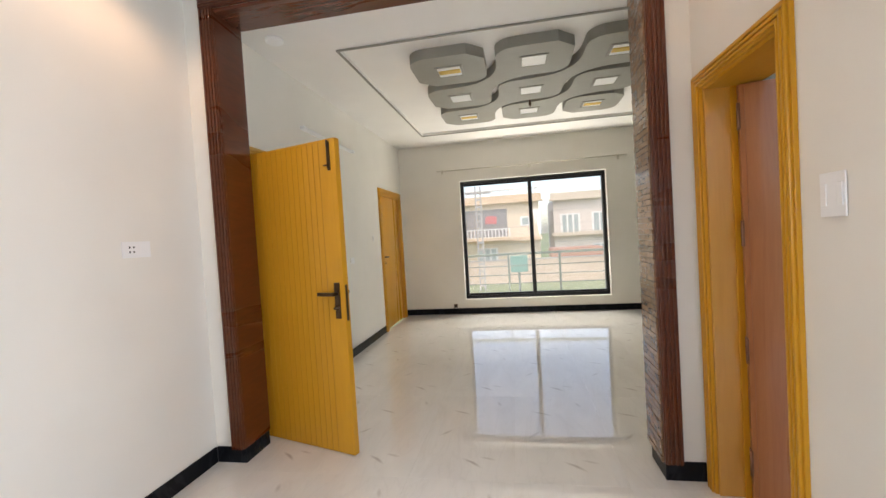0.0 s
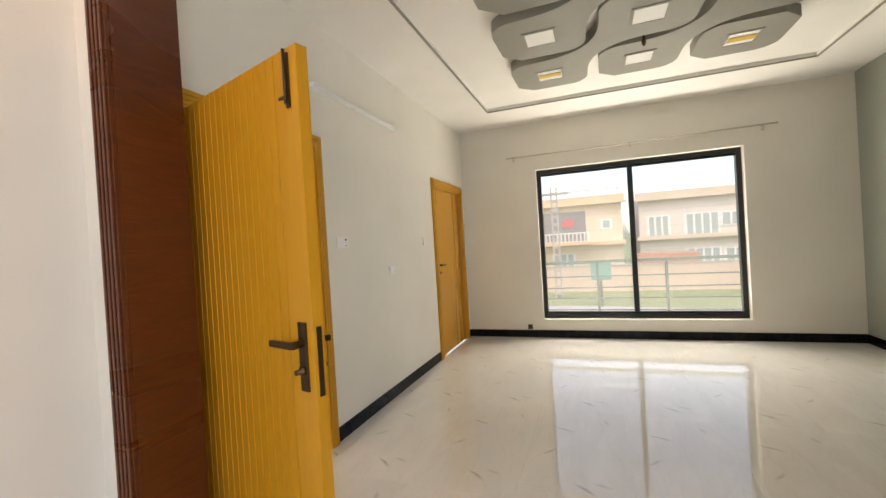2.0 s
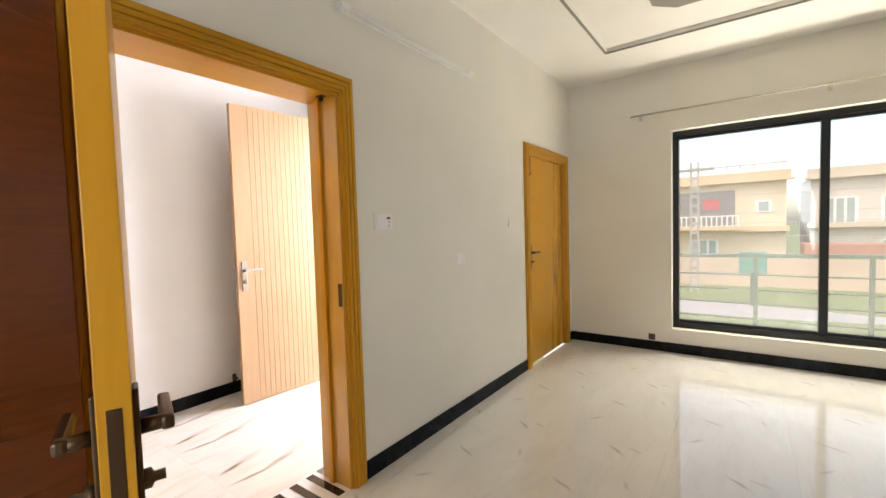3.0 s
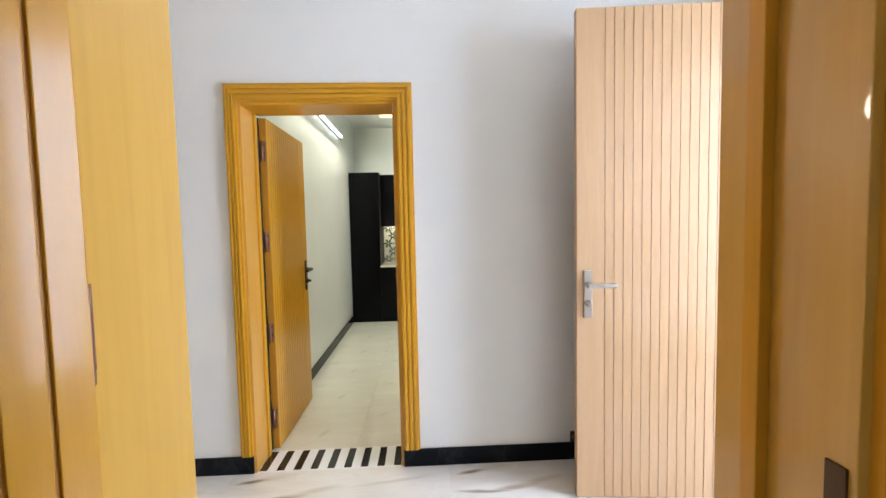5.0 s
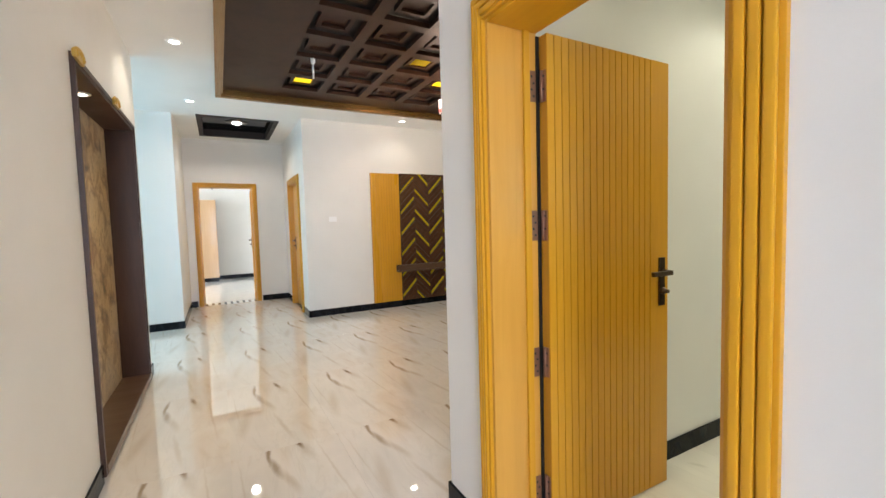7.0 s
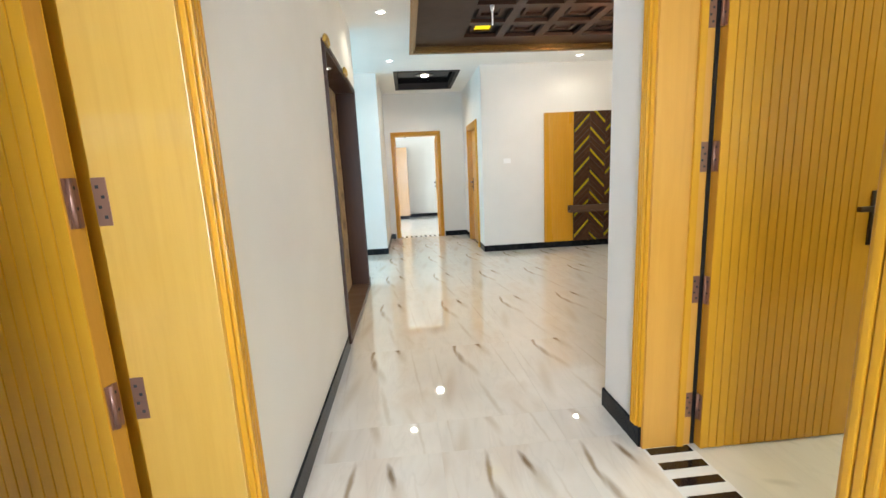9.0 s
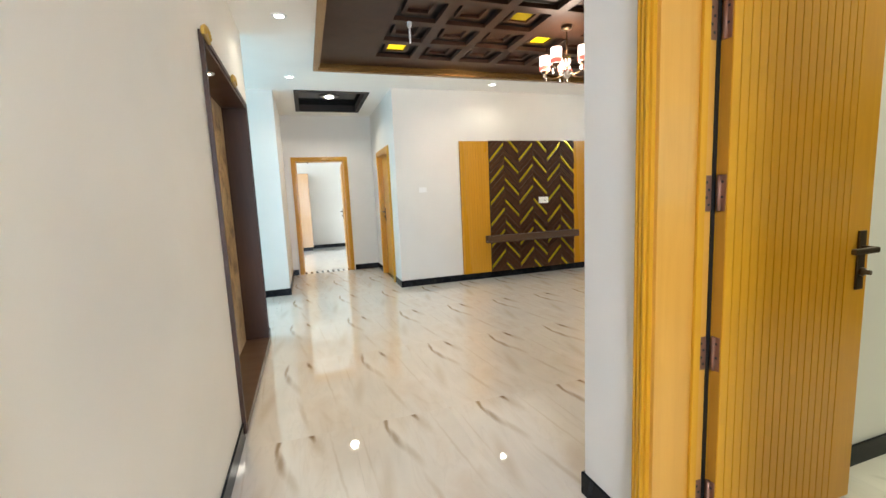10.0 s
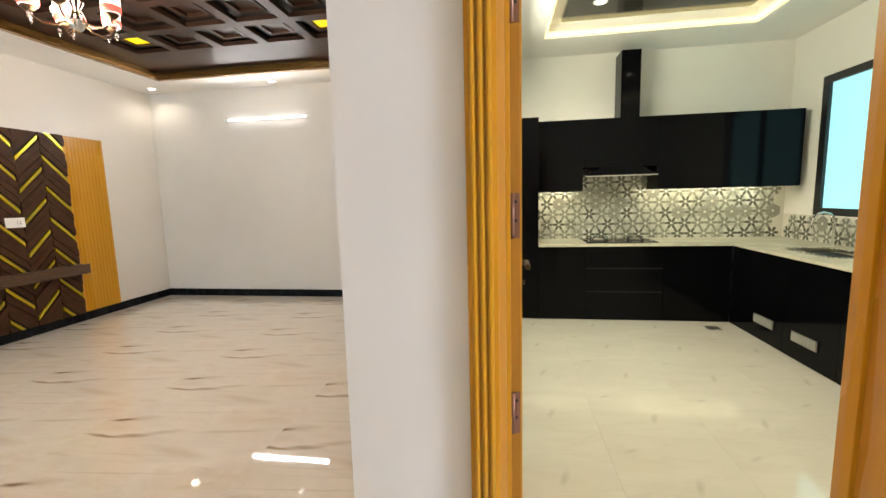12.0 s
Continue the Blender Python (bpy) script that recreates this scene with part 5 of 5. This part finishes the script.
arc = [(-5.16, 5.46, 0.815), (-5.16, 5.46, 1.03)] + [(-5.16, 5.46 - 0.09 + 0.09 * math.cos(a), 1.03 + 0.09 * math.sin(a)) for a in (0.5, 1.0, 1.57, 2.1, 2.7, 3.14)] + [(-5.16, 5.28, 0.97)]
part("tap", add_tube(bmesh.new(), arc, 0.012, 10), CHROME, sink)
w = thing("window_2", (-4.88, 5.65, 1.075), "black-framed kitchen window with frosted panes that glow blue for daylight", "window", kind="structure")
for a, b in (((-5.66, 1.075), (-4.1, 1.145)), ((-5.66, 2.32), (-4.1, 2.39)), ((-5.66, 1.145), (-5.58, 2.32)), ((-4.18, 1.145), (-4.1, 2.32)), ((-4.92, 1.145), (-4.85, 2.32))):
    box("window_frame", (a[0], 5.605, a[1]), (b[0], 5.68, b[1]), BLACK_ALU, w, 0.003)
# panes glow by themselves, no sky shines through them
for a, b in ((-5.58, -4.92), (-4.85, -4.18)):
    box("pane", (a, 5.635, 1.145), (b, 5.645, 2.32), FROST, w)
t = thing("ceiling_light_tray", (-4.16, 3.95, 3.0), "dark mirror ceiling panel with a warm lit edge", "ceiling light")
box("mirror_panel", (-5.38, 3.12, 2.985), (-2.95, 4.78, 3.029), material("smoked_mirror", (0.05, 0.045, 0.04), 0.12, 0.3), t, 0.003)
for a, b in (((-5.515, 2.975), (-5.495, 4.915)), ((-2.825, 2.975), (-2.805, 4.915)), ((-5.495, 2.975), (-2.825, 2.995)), ((-5.495, 4.895), (-2.825, 4.915))):
    box("led_strip", (a[0], a[1], 2.905), (b[0], b[1], 2.945), LED, t)
d = thing("floor_drain", (-5.29, 4.58, 0.0), "small dark square floor drain", "floor drain")
part("grate_frame", add_slab(bmesh.new(), "z", 0.0, 0.004, -5.35, -5.23, 4.52, 4.64, [(-5.335, -5.245, 4.535, 4.625)]), STEEL, d)
for k in range(5):
    box("grate_bar", (-5.335, 4.54 + k * 0.018, 0.0005), (-5.245, 4.547 + k * 0.018, 0.003), DARK_PLASTIC, d)


def splash_material():
    """Printed tile with a six-petalled grey flower on cream."""
    m = material("flower_tile", (0.7, 0.68, 0.6), 0.18)
    v = node(m, "ShaderNodeTexCoord").outputs["Object"]
    sep = node(m, "ShaderNodeSeparateXYZ")
    link(m, v, sep.inputs[0])

    def op(kind, a, b=None):
        n = node(m, "ShaderNodeMath")
        n.operation = kind
        for s, value in zip(n.inputs, (a, b)):
            if value is None:
                continue
            if isinstance(value, bpy.types.NodeSocket):
                link(m, value, s)
            else:
                s.default_value = value
        return n.outputs[0]
    angle = op("ARCTAN2", sep.outputs[2], sep.outputs[1])
    radius = op("SQRT", op("ADD", op("MULTIPLY", sep.outputs[1], sep.outputs[1]), op("MULTIPLY", sep.outputs[2], sep.outputs[2])))
    petal = op("ABSOLUTE", op("COSINE", op("MULTIPLY", angle, 3.0)))
    edge = op("MULTIPLY", op("ADD", op("MULTIPLY", petal, 0.78), 0.20), 0.074)
    inside = op("LESS_THAN", radius, edge)
    core = op("LESS_THAN", radius, 0.014)
    rand = node(m, "ShaderNodeObjectInfo").outputs["Random"]
    tone = ramp(m, rand, (0.2, (0.10, 0.10, 0.08)), (0.5, (0.18, 0.18, 0.145)), (0.8, (0.26, 0.255, 0.21)))
    base = ramp(m, rand, (0.1, (0.62, 0.61, 0.53)), (0.45, (0.36, 0.355, 0.31)), (0.7, (0.55, 0.54, 0.47)), (0.95, (0.28, 0.275, 0.24)))
    c = mixed(m, inside, base, tone)
    c = mixed(m, core, c, (0.6, 0.6, 0.52))
    return shade(m, c)


# pieces of the walls and floors
SPLASH = splash_material()
sp = thing("tiled_splashback", (-6.1, 4.0, 0.815), "tiled splashback of grey and cream flower tiles", "splashback", kind="structure")
box("bed", (-6.0995, 2.922, 0.815), (-6.093, 5.6, 1.62), GROUT, sp)
hexa = bmesh.new()
R = 0.079
add_prism(hexa, [(R * math.sin(k * math.pi / 3), R * math.cos(k * math.pi / 3)) for k in range(6)], 0.0, 0.006, "x")
hexa_mesh = bpy.data.meshes.new("tile")
bmesh.ops.recalc_face_normals(hexa, faces=hexa.faces)
hexa.to_mesh(hexa_mesh)
hexa.free()
hexa_mesh.materials.append(SPLASH)
dy, dz = 0.139, 0.1205
for r in range(7):
    for c in range(19):
        y, z = 2.99 + c * dy + (dy / 2 if r % 2 else 0), 0.86 + r * dz
        if y > 5.53 or (z > 1.44 and not 3.3 < y < 4.3):
            continue
        o = new("tile", hexa_mesh)
        o.parent = sp
        o.location = Vector((-6.0935, y, z)) - Vector(sp.location)
sp2 = thing("tiled_splashback", (-4.5, 5.6, 0.815), "tiled splashback under the kitchen window", "splashback", kind="structure")
box("bed", (-6.08, 5.593, 0.815), (-2.9, 5.5995, 1.07), GROUT, sp2)
for r in range(2):
    for c in range(20):
        o = new("tile", hexa_mesh)
        o.parent = sp2
        o.rotation_euler = (0, 0, radians(-90))
        o.location = Vector((-5.98 + c * dy + (dy / 2 if r % 2 else 0), 5.5935, 0.875 + r * dz)) - Vector(sp2.location)

# stone cladding of the right jamb
clad = thing("stone_cladding", (2.67, 2.80, 0), "brown ledge-stone strips on the jamb of the opening", "cladding", kind="structure")
strip_mesh = {}
row, z = 0, 0.0
z = 0.10
while z < 2.78:
    h = 0.031
    y = 2.672 - (0.06 if row % 2 else 0.0)
    while y < 2.925:
        a, b = max(y, 2.672), min(y + 0.12, 2.928)
        b = 2.928 if 2.928 - b < 0.04 else b
        if b - a > 0.02 and a < 2.885:
            box("stone_strip", (2.6895, a, z + 0.002), (2.680 + 0.0012 * ((row * 5 + int(y * 100)) % 3), b - 0.002, z + h - 0.002), CLADDING, clad)
        y += 0.12
    z += h
    row += 1


def tile_floor(name, x0, x1, y0, y1, w, d, mat, label, ox=0.0, oy=0.0):
    """Floor slab with tiles as pieces; whole tiles share one mesh."""
    base = structure(name, add_slab(bmesh.new(), "z", -0.12, -0.008, x0, x1, y0, y1), GROUT, label, "floor")
    meshes = {}
    i0, j0 = math.floor((x0 - ox) / w), math.floor((y0 - oy) / d)
    for i in range(i0, math.ceil((x1 - ox) / w)):
        for j in range(j0, math.ceil((y1 - oy) / d)):
            a, b = max(x0, ox + i * w), min(x1, ox + (i + 1) * w)
            c, e = max(y0, oy + j * d), min(y1, oy + (j + 1) * d)
            if b - a < 0.01 or e - c < 0.01:
                continue
            key = (round(b - a, 3), round(e - c, 3))
            if key not in meshes:
                g = 0.0003
                bm = add_box(bmesh.new(), (-(b - a) / 2 + g, -(e - c) / 2 + g, -0.008), ((b - a) / 2 - g, (e - c) / 2 - g, 0.0))
                bmesh.ops.recalc_face_normals(bm, faces=bm.faces)
                meshes[key] = bpy.data.meshes.new("tile")
                bm.to_mesh(meshes[key])
                bm.free()
                meshes[key].materials.append(mat)
            o = new("tile", meshes[key])
            o.parent = base
            o.location = ((a + b) / 2, (c + e) / 2, 0)


tile_floor("floor_sitting", 0.0, 4.5, -0.6, 7.48, 0.6, 1.2, TILE_WHITE, "polished white marble tile floor", 0.1, 0.2)
tile_floor("floor_lounge", -6.385, -0.375, -4.44, 2.21, 0.6, 1.2, TILE_LOUNGE, "polished beige marble tile floor with brown flecks", -0.375, 0.06)
tile_floor("floor_lobby", -1.885, -0.300, 2.21, 5.63, 0.6, 1.2, TILE_LOUNGE, "polished beige marble tile floor of the lobby", -0.375, 0.06)
tile_floor("floor_side_hall", -0.375, 2.8, -2.72, -0.75, 0.6, 1.2, TILE_LOUNGE, "polished marble tile floor of the side hall", -0.375, 0.06)
tile_floor("floor_kitchen", -6.1, -2.11, 2.5, 5.6, 0.6, 0.6, TILE_KITCHEN, "polished cream tile floor of the kitchen", -2.1, 2.5)
tile_floor("floor_bedroom", -3.4, 1.4, -8.85, -4.67, 0.6, 1.2, TILE_WHITE, "polished white tile floor of the bedroom")
structure("floor_side_room", add_slab(bmesh.new(), "z", -0.12, -0.001, 2.91, 4.5, -0.75, 2.69), TILE_WHITE, "white floor of the side room", "floor")


def threshold(x0, x1, y0, y1, along, n, label):
    """Striped marble threshold: white bed with black bars let in."""
    t = structure("threshold", add_slab(bmesh.new(), "z", -0.12, 0.0, x0, x1, y0, y1), STRIPE_W, label, "threshold")
    for k in range(n):
        if along == "y":
            p = (y1 - y0) / n
            box("stripe", (x0 + 0.012, y0 + (k + 0.28) * p, -0.004), (x1 - 0.012, y0 + (k + 0.72) * p, 0.0022), STRIPE_B, t)
        else:
            p = (x1 - x0) / n
            box("stripe", (x0 + (k + 0.28) * p, y0 + 0.012, -0.004), (x0 + (k + 0.72) * p, y1 - 0.012, 0.0022), STRIPE_B, t)


threshold(-0.300, 0.0, 3.10, 4.03, "y", 9, "black and white striped marble door threshold")
threshold(-2.11, -1.885, 2.555, 3.412, "y", 9, "black and white striped marble kitchen threshold")
threshold(-1.57, -0.685, -4.67, -4.44, "x", 9, "black and white striped marble threshold of the bedroom")
threshold(-2.33, -2.1, -3.77, -2.88, "y", 9, "black and white striped marble threshold in the passage")

# bedroom beyond the passage
wd = thing("wardrobe", (-0.27, -8.5, 0.0), "plain pale ash two-door wardrobe in the far bedroom", "wardrobe")
box("body", (-0.95, -8.85, 0.10), (0.41, -8.32, 2.10), OAK_PALE, wd, 0.004)
box("plinth", (-0.93, -8.85, 0.0), (0.41, -8.36, 0.10), BLACK_TILE, wd)
for x in (-0.95, -0.27):
    leaf = box("door", (x + 0.004, -8.32, 0.105), (x + 0.676, -8.30, 2.095), OAK_PALE, wd, 0.003)
    box("pull", (x + (0.61 if x < -0.5 else 0.05), -8.30, 1.0), (x + (0.625 if x < -0.5 else 0.065), -8.275, 1.18), STEEL, leaf, 0.003)
